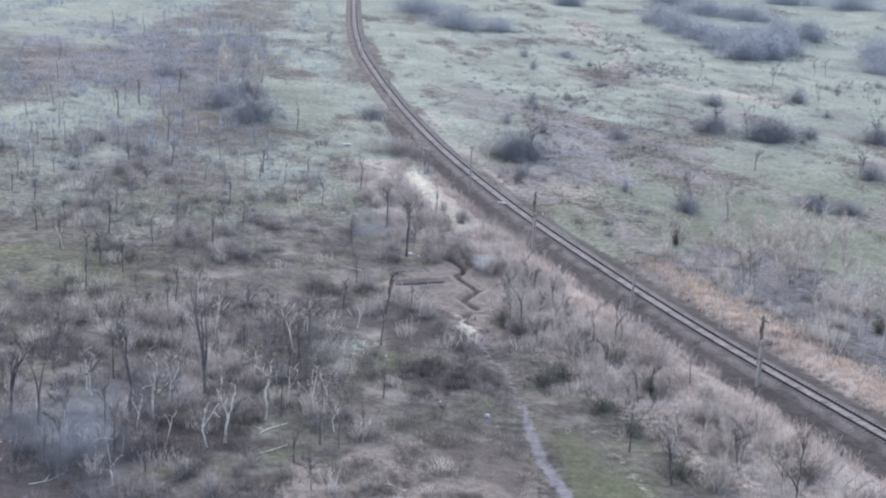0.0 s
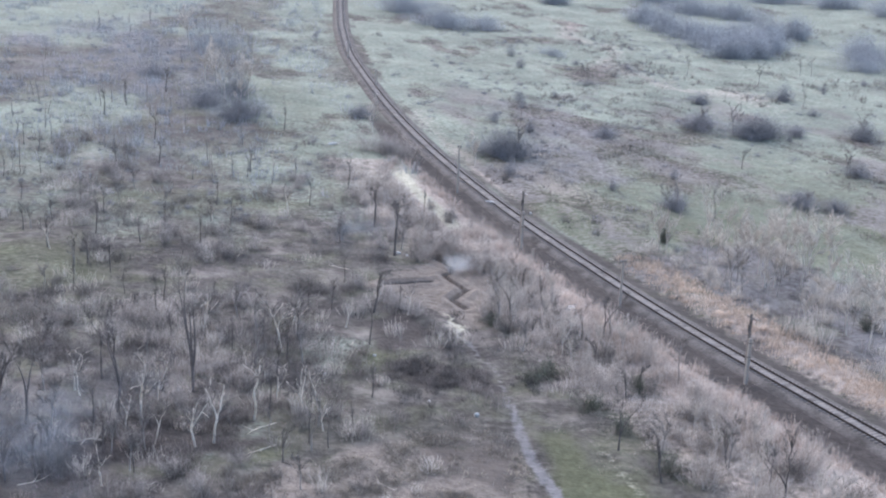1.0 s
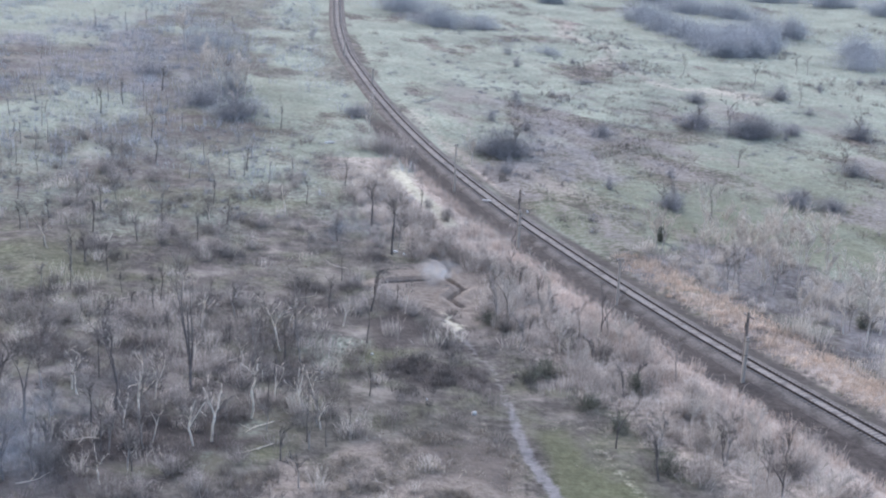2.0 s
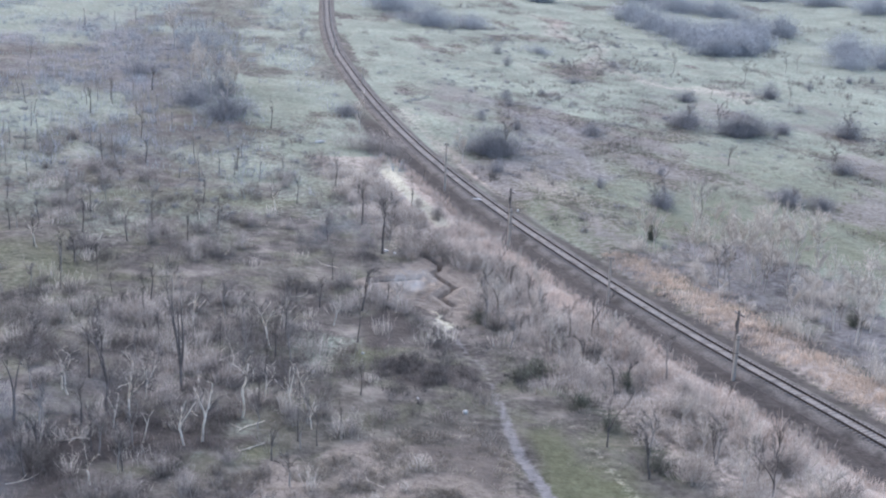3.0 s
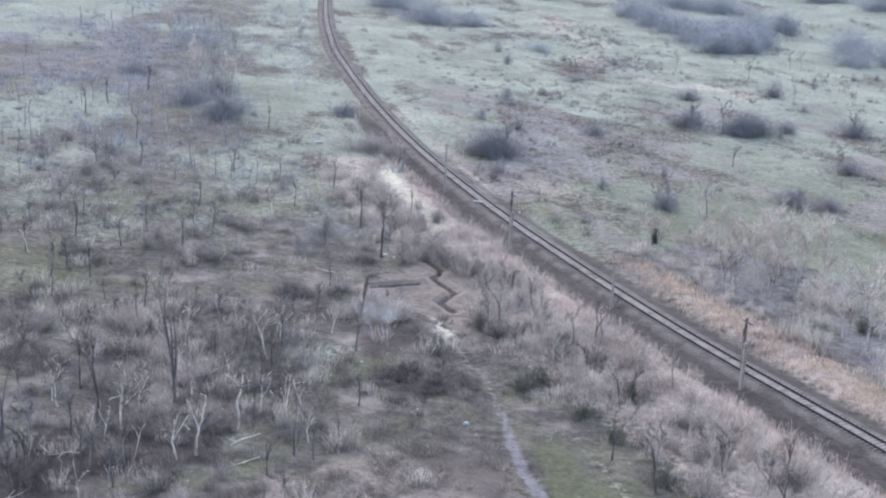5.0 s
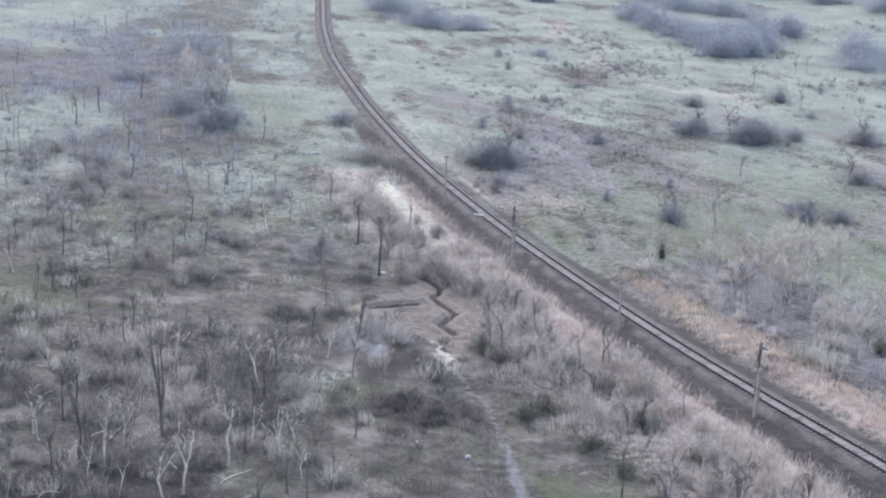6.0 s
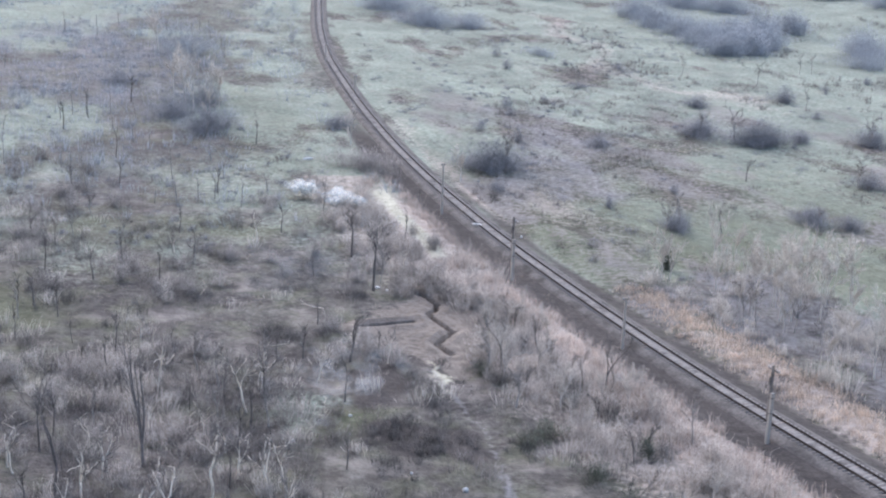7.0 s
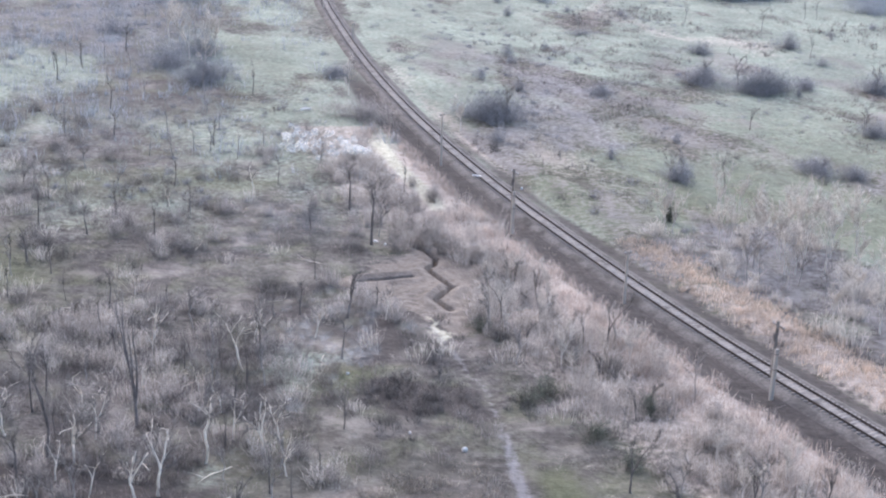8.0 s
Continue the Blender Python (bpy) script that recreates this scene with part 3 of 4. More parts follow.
def shrub(seed, rx, ry, h, stems, material, twigs=5, label="", r=0.03, group="shrubs"):
    """A leafless bush: a dense dome of stems and twigs."""
    rs = np.random.RandomState(seed)
    a, q = rs.uniform(0, 6.283, stems), np.sqrt(rs.uniform(0, 1, stems))
    lob = 0.75 + 0.35 * np.sin(a * 3 + seed) + 0.25 * np.sin(a * 7 + 2 * seed) + rs.normal(0, 0.12, stems)
    x, y = rx * q * lob * np.cos(a), ry * q * lob * np.sin(a)
    hh = h * np.sqrt(np.clip(1.02 - q * q, 0.06, 1)) * rs.uniform(0.35, 1.05, stems)
    thing = tagged(new("bare_shrub"), label, "shrub", group)
    ox, oy = 0.35 * q * np.cos(a), 0.35 * q * np.sin(a)
    k = max(stems // 2, 12)
    b, t, rad = bristle(rs, x[:k] * 0.7, y[:k] * 0.7, np.full(k, -0.1), hh[:k] * 0.85, 0.14, r, 0, 0.3, r, ox[:k], oy[:k])
    m = stems * twigs
    i = rs.randint(0, stems, m)
    up = rs.uniform(0.12, 1.0, m) ** 0.8
    size = h ** 0.5 * rs.uniform(0.18, 0.42, m)
    b2 = np.stack([x[i] + rs.normal(0, 0.12, m) * rx, y[i] + rs.normal(0, 0.12, m) * ry, hh[i] * up], 1)
    t2 = b2 + np.stack([rs.normal(0, 0.6, m) + ox[i], rs.normal(0, 0.6, m) + oy[i], rs.uniform(-0.1, 1.3, m)], 1) * size[:, None]
    crown = link_mesh("crown", *cones(np.concatenate([b, b2]), np.concatenate([t, t2]), np.concatenate([rad, np.full(m, r * 0.8)])), material, thing)
    tagged(crown, kind="stuff")
    return thing


# ---- trees ----
def build_trees():
    dark = [bare_tree(s, h, f, th, 7, 9, BARK, TWIG_DARK, 0.4, False, "dark leafless tree with a forked trunk in the scrub", 0.5, 0.26, 0.2)
            for s, h, f, th in ((1, 8.5, 2, 0.19), (2, 9.0, 1, 0.18), (3, 6.3, 3, 0.15))]
    snag = [bare_tree(s, h, f, th, 14, 6, STRIPPED, TWIG, 0.22, True, "dead tree with a trunk stripped pale and dark broken limbs", 0.75, 0.42, 0.3)
            for s, h, f, th in ((11, 6.5, 2, 0.13), (15, 8.0, 2, 0.125), (13, 5.0, 3, 0.11))]
    grey = [bare_tree(s, h, f, th, 7, 9, BARK_GREY, TWIG, 0.25, False, "grey leafless young tree with fine twigs", 0.45, 0.25, 0.2)
            for s, h, f, th in ((21, 6.0, 2, 0.10), (22, 5.0, 3, 0.08), (23, 7.0, 2, 0.11))]
    slim = [bare_tree(s, h, 1, th, 6, 4, BARK, TWIG_DARK, 0.45, False, "slender dark leafless tree with few twigs", 0.35, 0.1, 0.1)
            for s, h, th in ((51, 7.0, 0.14), (52, 6.0, 0.12), (53, 5.0, 0.11))]
    birch = [bare_tree(s, h, f, th, 12, 19, BIRCH, TWIG_PALE, 0.22, False, "pale-barked leafless tree with a light twiggy crown", 0.6, 0.34, 0.16)
             for s, h, f, th in ((31, 8.5, 3, 0.13), (32, 7.5, 2, 0.12), (33, 6.5, 3, 0.10))]
    tall = bare_tree(41, 13.5, 4, 0.20, 8, 3, WEATHERED, TWIG, 0.3, False, "tall dark dead tree with several upright stems", 0.35, 0.12, 0.1)
    place(tall, -31.9, 120.0, 30)
    spots = {
        0: (dark, (8.5, 9.0, 6.3), [(-45.5, 108.8, 8.5, 0), (-38.0, 113.6, 9.4, 0), (-16.3, 171.6, 9.1, 1), (-20.9, 186.0, 7.4, 1), 
                                    (-16.3, 147.7, 6.8, 2), (-48.8, 110.2, 8.3, 2), (-43.2, 97.6, 5.5, 2),
                                    (-41.6, 104.2, 4.6, 2), (-38.5, 107.8, 6.2, 1), (31.7, 201.4, 5.2, 0), (41.4, 239.1, 4.4, 2), (22.2, 111.0, 4.4, 2), (12.0, 113.2, 5.2, 0), (15.6, 107.2, 5.6, 2)]),
        1: (snag, (6.5, 8.0, 5.0), [(-26.9, 108.2, 7.0, 0), (-24.4, 114.0, 8.8, 1), (-20.0, 117.2, 5.4, 2), (-18.2, 117.5, 5.6, 1), (-24.9, 133.2, 7.3, 1),
                                    (-12.1, 147.8, 4.2, 1), (-19.1, 142.3, 3.8, 1), (-42.9, 117.0, 5.0, 1), (-28.4, 107.0, 5.4, 2), (-34.6, 98.0, 4.4, 0)]),
        2: (grey, (6.0, 5.0, 7.0), [(-47.0, 117.8, 5.6, 0), (-41.3, 179.0, 3.8, 1), (-50.5, 176.8, 3.4, 0), (-24.8, 143.1, 5.0, 2), (-1.0, 145.0, 6.3, 2), (2.2, 138.0, 5.4, 0),
                                    (16.1, 112.7, 4.6, 1), (22.5, 111.3, 5.2, 1), (60.0, 237.0, 4.6, 1),
                                    (14.6, 321.2, 5.8, 1), (44.0, 270.5, 6.6, 1), (38.2, 276.0, 6.0, 0), (26.4, 208.0, 5.0, 2), (24.4, 206.4, 4.2, 1), (48.6, 213.0, 4.0, 0), (61.8, 241.9, 4.6, 2), (71.0, 273.5, 5.6, 1), (-0.5, 239.0, 6.6, 1), (42.3, 347.8, 4.8, 2), (58.9, 336.1, 5.2, 1), (73.1, 355.9, 4.6, 2), (76.3, 357.0, 4.6, 2), (66.0, 311.4, 3.8, 2)]),
        3: (birch, (8.5, 7.5, 6.5), [(34.8, 169.0, 8.8, 0), (38.4, 174.8, 9.0, 1), (41.7, 175.5, 7.6, 2), (32.9, 193.4, 4.2, 2), (40.7, 158.7, 6.1, 1), (41.9, 150.7, 7.3, 0),
                                     (43.9, 147.2, 7.2, 1), (36.6, 179.0, 7.0, 0), (40.2, 181.5, 7.4, 1), (33.0, 178.0, 6.0, 2), (29.5, 186.0, 5.0, 0), (45.5, 178.0, 8.0, 1),
                                     (-8.0, 231.0, 5.0, 2), (-29.5, 253.0, 5.5, 0), (-58.0, 262.0, 7.5, 0),
                                     (-68.8, 285.7, 10.0, 1), (-65.5, 279.7, 9.0, 0), (-72.8, 291.8, 9.0, 2), (-64.0, 290.0, 8.0, 1), (-61.0, 283.0, 7.5, 2), (-91.1, 347.7, 10.0, 1),
                                     (46.0, 155.1, 7.6, 1), (46.5, 151.0, 7.0, 2), (39.8, 169.8, 8.2, 0)]),
        4: (slim, (7.0, 6.0, 5.0), [(-28.0, 207.2, 5.2, 0), (-59.6, 173.2, 5.5, 1), (-62.7, 217.2, 4.6, 2), (-52.5, 170.8, 4.4, 0), (-50.6, 177.1, 4.6, 1), (-67.9, 209.9, 5.4, 2), (-42.1, 182.0, 4.4, 0),
                                    (-46.7, 192.4, 4.2, 1), (-84.6, 254.9, 6.0, 2), (-68.5, 234.8, 5.2, 0), (-44.0, 171.5, 4.4, 1), (-79.4, 282.4, 6.0, 2), (-47.0, 251.2, 5.0, 1), (-83.8, 267.5, 5.6, 0)]),
    }
    rng = random.Random(5)
    used = set()
    for family, sizes, rows in spots.values():
        for x, y, h, k in rows:
            s, turn = h / sizes[k], rng.uniform(0, 360)
            if id(family[k]) in used:
                again(family[k], x, y, turn, s)
            else:
                used.add(id(family[k]))
                place(family[k], x, y, turn, s)
    # the thinner wood between them
    made = 0
    while made < 84:
        x, y = rng.uniform(-90, -12), 96 + 125 * rng.random() ** 1.2
        if abs(x) > 0.5 * (y + 20) or float(vnoise(x, y, 16, 12)) < 0.42 or inside(np.array(x), np.array(y), SPOIL):
            continue
        pick = rng.random()
        f, sizes = (grey, (6.0, 5.0, 7.0)) if pick < 0.3 else (slim, (7.0, 6.0, 5.0)) if pick < 0.75 or y > 200 else (dark, (8.5, 9.0, 6.3)) if pick < 0.85 else (snag, (6.5, 8.0, 5.0))
        k = rng.randrange(3)
        again(f[k], x, y, rng.uniform(0, 360), rng.uniform(2.6, 5.2) / sizes[k])
        made += 1
    for k in range(34):
        x, y = rng.uniform(-44, -15), rng.uniform(101, 144)
        f, sizes = ((snag, (6.5, 8.0, 5.0)), (grey, (6.0, 5.0, 7.0)), (slim, (7.0, 6.0, 5.0)))[k % 3]
        if x < 0.1 - 0.4 * y or inside(np.array(x), np.array(y), GREENS[3]):
            continue
        again(f[k // 3 % 3], x, y, rng.uniform(0, 360), rng.uniform(3.2, 6.0) / sizes[k // 3 % 3])
    made = 0
    while made < 38:
        x, y = rng.uniform(18, 62), rng.uniform(140, 195)
        if not inside(np.array(x), np.array(y), WOOD_RIGHT):
            continue
        k = rng.randrange(3)
        f, sizes = (grey, (6.0, 5.0, 7.0)) if rng.random() < 0.25 else (birch, (8.5, 7.5, 6.5))
        again(f[k], x, y, rng.uniform(0, 360), rng.uniform(3.0, 6.5) / sizes[k])
        made += 1
    line = curve(TRACK, 1.0)
    made = 0
    while made < 50:
        i = rng.randrange(60, 190)
        off = rng.uniform(10.5, 21)
        t = line[i + 1] - line[i]
        x, y = line[i, 0] - t[1] * off, line[i, 1] + t[0] * off
        if y < 100 or inside(np.array(x), np.array(y), LAWN):
            continue
        again((birch, grey, dark)[made % 3][(0, 2)[rng.randrange(2)] if made % 3 == 2 else rng.randrange(3)], x, y, rng.uniform(0, 360), rng.uniform(0.38, 0.7))
        made += 1


def far_stems():
    """Slender trees over the old fields, too many to count."""
    rng, wood, made = random.Random(15), Wood(), 0
    while made < 60:
        x, y = rng.uniform(-130, -24), rng.uniform(205, 400)
        if abs(x) > 0.42 * (y + 20) or float(vnoise(x, y, 22, 12)) < 0.45 or away(np.array(x), np.array(y), TRACK_LINE)[0] < 14 or inside(np.array(x), np.array(y), GREENS[2]):
            continue
        h = rng.uniform(2.4, 5.5)
        p = grow(rng, Vector((x, y, float(level(x, y)) - 0.2)), Vector((rng.uniform(-0.1, 0.1), rng.uniform(-0.1, 0.1), 1)), h, 0.1, 5)
        wood.tube(p, taper(0.10, 0.03, 6), 5)
        for _ in range(rng.randint(4, 8)):
            k = rng.randint(2, 5)
            q = grow(rng, p[k], side_way(rng, (p[k] - p[k - 1]).normalized(), rng.uniform(0.3, 0.7)), h * rng.uniform(0.15, 0.35), 0.15, 3, 0.08)
            wood.tube(q, [0.05, 0.04, 0.03, 0.015], 3)
        made += 1
    tagged(link_mesh("slender_trees", wood.v, wood.f, BARK_GREY, None, True), "slender leafless trees scattered over the old fields", "trees", kind="stuff")


build_trees()
far_stems()


def build_shrubs():
    dome = "dense dark leafless shrub thicket on the meadow"
    for s, (x, y, rx, ry, h, n) in enumerate([
            (-2.6, 239.5, 7.4, 4.6, 6.4, 1500), (48.5, 270, 9.5, 4.5, 6.2, 1700), (37.5, 275, 5.5, 4, 5.0, 700), (71.5, 274, 5, 4, 5.0, 550), (58, 276, 5, 2.4, 2.6, 350), (47.6, 214, 5.5, 3, 3.2, 500), (62.2, 318, 3.5, 3, 4.8, 350),
            (-28.1, 420, 14, 9, 9.0, 1700), (-14.5, 417, 8, 6, 7.0, 800), (-43, 450, 14, 11, 10.0, 1500), (93, 370, 9, 8, 8.5, 900), (-84.0, 348, 9, 7, 8.0, 800), (-57.5, 259, 8, 5, 5.5, 1100),
            (-33.9, 268, 3.2, 3.5, 3.4, 350), (25.9, 207, 3.6, 2.6, 4.0, 350), (40.8, 307, 4, 3, 3.2, 350), (6.7, 370, 6, 3, 3.0, 300), (62, 238, 4, 3, 3.6, 300),
            (53, 212, 3.0, 2.5, 2.8, 250), (15.5, 322, 5, 2, 1.6, 250), (17, 262, 4, 3, 3.0, 300), (-25, 236, 4.5, 9, 4.2, 900), (-67, 270, 8, 6, 6.0, 800), (-64, 284, 5, 5, 7.0, 500), (-88, 302, 7, 5, 4.0, 400)]):
        # from y 325 on, shrubs take the twig colour with haze painted in
        place(shrub(s + 50, rx, ry, h, n, TWIG_LIGHT if x == -25 else TWIG_SLATE if y < 325 else TWIG_HAZE, 5, dome, 0.034), x, y, 20 * s)
    for s, (x, y, r, h) in enumerate([(5.5, 131.5, 2.4, 2.6), (3.6, 129.2, 1.8, 2.0), (9.5, 122.5, 2.2, 2.4), (12.4, 117.5, 2.0, 2.2), (-1.6, 146.3, 1.6, 1.8), (16.3, 109.0, 2.2, 2.5)]):
        place(shrub(s + 90, r, r, h, 110, LEAFY, 6, "dark green evergreen bush in the brush", 0.03, "evergreen bushes"), x, y, 40 * s)
    for s, (x, y, h) in enumerate([(22.6, 187.2, 4.2), (44.8, 153.0, 3.6), (14.9, 127.9, 2.6)]):
        place(shrub(s + 110, 0.9, 0.8, h, 90, LEAFY, 7, "narrow dark evergreen bush standing upright", 0.03, "evergreen bushes"), x, y, 70 * s)
    wood = [(58, 385, 9, 8), (66, 389, 8, 8), (54, 400, 9, 9), (62, 410, 13, 10), (50, 421, 9, 9), (44, 437, 9, 8), (72, 402, 9, 9), (39, 457, 10, 8), (85, 433, 9, 6), (74, 427, 9, 8), (58, 492, 15, 9),
            (72, 482, 13, 8), (47, 518, 14, 8), (96, 538, 18, 8), (119, 533, 17, 9), (136, 516, 15, 9), (98, 392, 9, 9), (106, 376, 9, 9), (80, 570, 28, 12), (128, 592, 34, 14), (8, 500, 9, 7), (-90, 478, 9, 9)]
    for s, (x, y, rx, ry) in enumerate(wood):
        # the copses' haze is only their paler, bluer base colour
        place(shrub(s + 130, rx, ry, 9.5, 700 + 35 * int(rx), TWIG_HAZE, 4, "distant leafless copse, haze painted into its grey twigs", 0.06, "distant copses"), x, y, 15 * s)


build_shrubs()


def build_bushes():
    """Single bushes: along the railway, in the wood, under the birches and out on the meadow."""
    rng = random.Random(12)
    line = curve(TRACK, 1.0)

    def family(seed, material, label, group):
        return [shrub(seed + k, r, r * 0.9, h, n, material, 4, label, 0.028, group) for k, (r, h, n) in enumerate(((1.5, 3.2, 110), (1.1, 2.4, 80), (1.9, 2.8, 130)))]

    def strew(kinds, spots):
        for k, (x, y, size) in enumerate(spots):
            if k < 3:
                place(kinds[k], x, y, rng.uniform(0, 360), size)
            else:
                again(kinds[rng.randrange(3)], x, y, rng.uniform(0, 360), size)

    def along(n, low, high, first, last, sign):
        spots = []
        while len(spots) < n:
            i = rng.randrange(first, last)
            off, t = rng.uniform(low, high), line[i + 1] - line[i]
            x, y = line[i, 0] - sign * t[1] * off, line[i, 1] + sign * t[0] * off
            if inside(np.array(x), np.array(y), LAWN) or inside(np.array(x), np.array(y), SPOIL) or away(np.array(x), np.array(y), SAND)[0] < 3 or away(np.array(x), np.array(y), TRAIL_LINE)[0] < 2.2:
                continue
            spots.append((x, y, rng.uniform(0.7, 1.25)))
        return spots

    def within(n, box, test):
        spots = []
        while len(spots) < n:
            x, y = rng.uniform(*box[:2]), rng.uniform(*box[2:])
            if test(np.array(x), np.array(y)):
                spots.append((x, y, rng.uniform(0.6, 1.2)))
        return spots
    strew(family(200, BRUSH, "pale grey leafless bush in the railway thicket", "bushes along the railway"), along(80, 9.0, 23, 105, 250, 1))
    strew(family(240, TWIG, "dark grey leafless bush in the railway thicket", "bushes along the railway"), along(34, 12.0, 23, 108, 215, 1))
    strew(family(210, TWIG_LIGHT, "grey leafless bush among the dead trees", "bushes in the wood"),
          within(85, (-70, -8, 96, 215), lambda x, y: abs(x) < 0.42 * (y + 20) and vnoise(x, y, 11, 61) > 0.45 and not any(inside(x, y, p) for p in (SPOIL, *GREENS))))
    strew(family(220, TWIG_PALE, "bleached leafless bush under the birches", "bushes under the birches"), within(20, (18, 62, 140, 198), lambda x, y: inside(x, y, WOOD_RIGHT)))
    strew(family(230, TWIG_SLATE, "small grey bush on the open meadow", "meadow bushes"),
          within(24, (-40, 110, 190, 400), lambda x, y: away(x, y, TRACK_LINE)[1] < 0 and away(x, y, TRACK_LINE)[0] > 9 and x < 0.42 * (y + 20) and vnoise(x, y, 30, 63) > 0.4))


build_bushes()


def fallen_branch(seed):
    rng = random.Random(seed)
    w = Wood()
    p = grow(rng, Vector((-1.6, 0, 0.1)), Vector((1, 0, 0.02)), 3.4, 0.22, 7)
    p = [Vector((q.x, q.y, max(0.08, q.z))) for q in p]
    w.tube(p, taper(0.045, 0.015, 8), 6)
    for k in (3, 5):
        q = grow(rng, p[k], side_way(rng, (p[k] - p[k - 1]).normalized(), 0.7), 1.2, 0.2, 4, 0.05)
        w.tube(q, taper(0.035, 0.015, 5), 4)
    return tagged(link_mesh("fallen_branch", w.v, w.f, STRIPPED, None, True), "bleached fallen branch lying in the scrub", "branch", "fallen branches")


def build_branches():
    rng = random.Random(9)
    kinds = [fallen_branch(k) for k in range(3)]
    done = 0
    while done < 20:
        x, y = rng.uniform(-50, -4), rng.uniform(97, 185)
        if abs(x) > 0.42 * (y + 15) or inside(np.array(x), np.array(y), SPOIL):
            continue
        (place if done < 3 else again)(kinds[done % 3], x, y, rng.uniform(0, 360), rng.uniform(0.5, 1.2))
        done += 1


build_branches()


# ---- low growth that nobody could count ----
def scatter(rs, n, box, keep):
    x, y = rs.uniform(box[0], box[1], n), rs.uniform(box[2], box[3], n)
    ok = rs.uniform(0, 1, n) < keep(x, y)
    return x[ok], y[ok]


def in_view(x, y):
    return (np.abs(x + 0.02 * y) < 0.42 * (y + 22)) * 1.0


def off_sand(x, y):
    return away(x, y, SAND)[0] > 2.6


def off_track(x, y, near=3.2):
    return (away(x, y, TRACK_LINE)[0] > near) * (away(x, y, TRAIL_LINE)[0] > 0.9)


def growth(name, label, material, rs, x, y, h, ox, oy, lean, r, twigs=0, twig_len=0.3, category="undergrowth"):
    b, t, rad = bristle(rs, x, y, level(x, y) - 0.05, h, lean, r, twigs, twig_len, r * 0.7, ox, oy)
    return tagged(link_mesh(name, *cones(b, t, rad), material), label, category, kind="stuff")


def clumps(rs, x, y, stems, spread, low, high):
    """Stems gathered in tufts round x, y, the tallest in the middle."""
    n = len(x)
    h = np.repeat(rs.uniform(low, high, n), stems)
    s = np.repeat(spread * rs.uniform(0.5, 1.5, n), stems)
    dx, dy = rs.normal(0, 1, n * stems), rs.normal(0, 1, n * stems)
    fall = np.exp(-(dx * dx + dy * dy) / 4)
    return np.repeat(x, stems) + dx * s, np.repeat(y, stems) + dy * s, h * (0.35 + 0.65 * fall) * rs.uniform(0.6, 1.1, n * stems), 0.22 * dx, 0.22 * dy


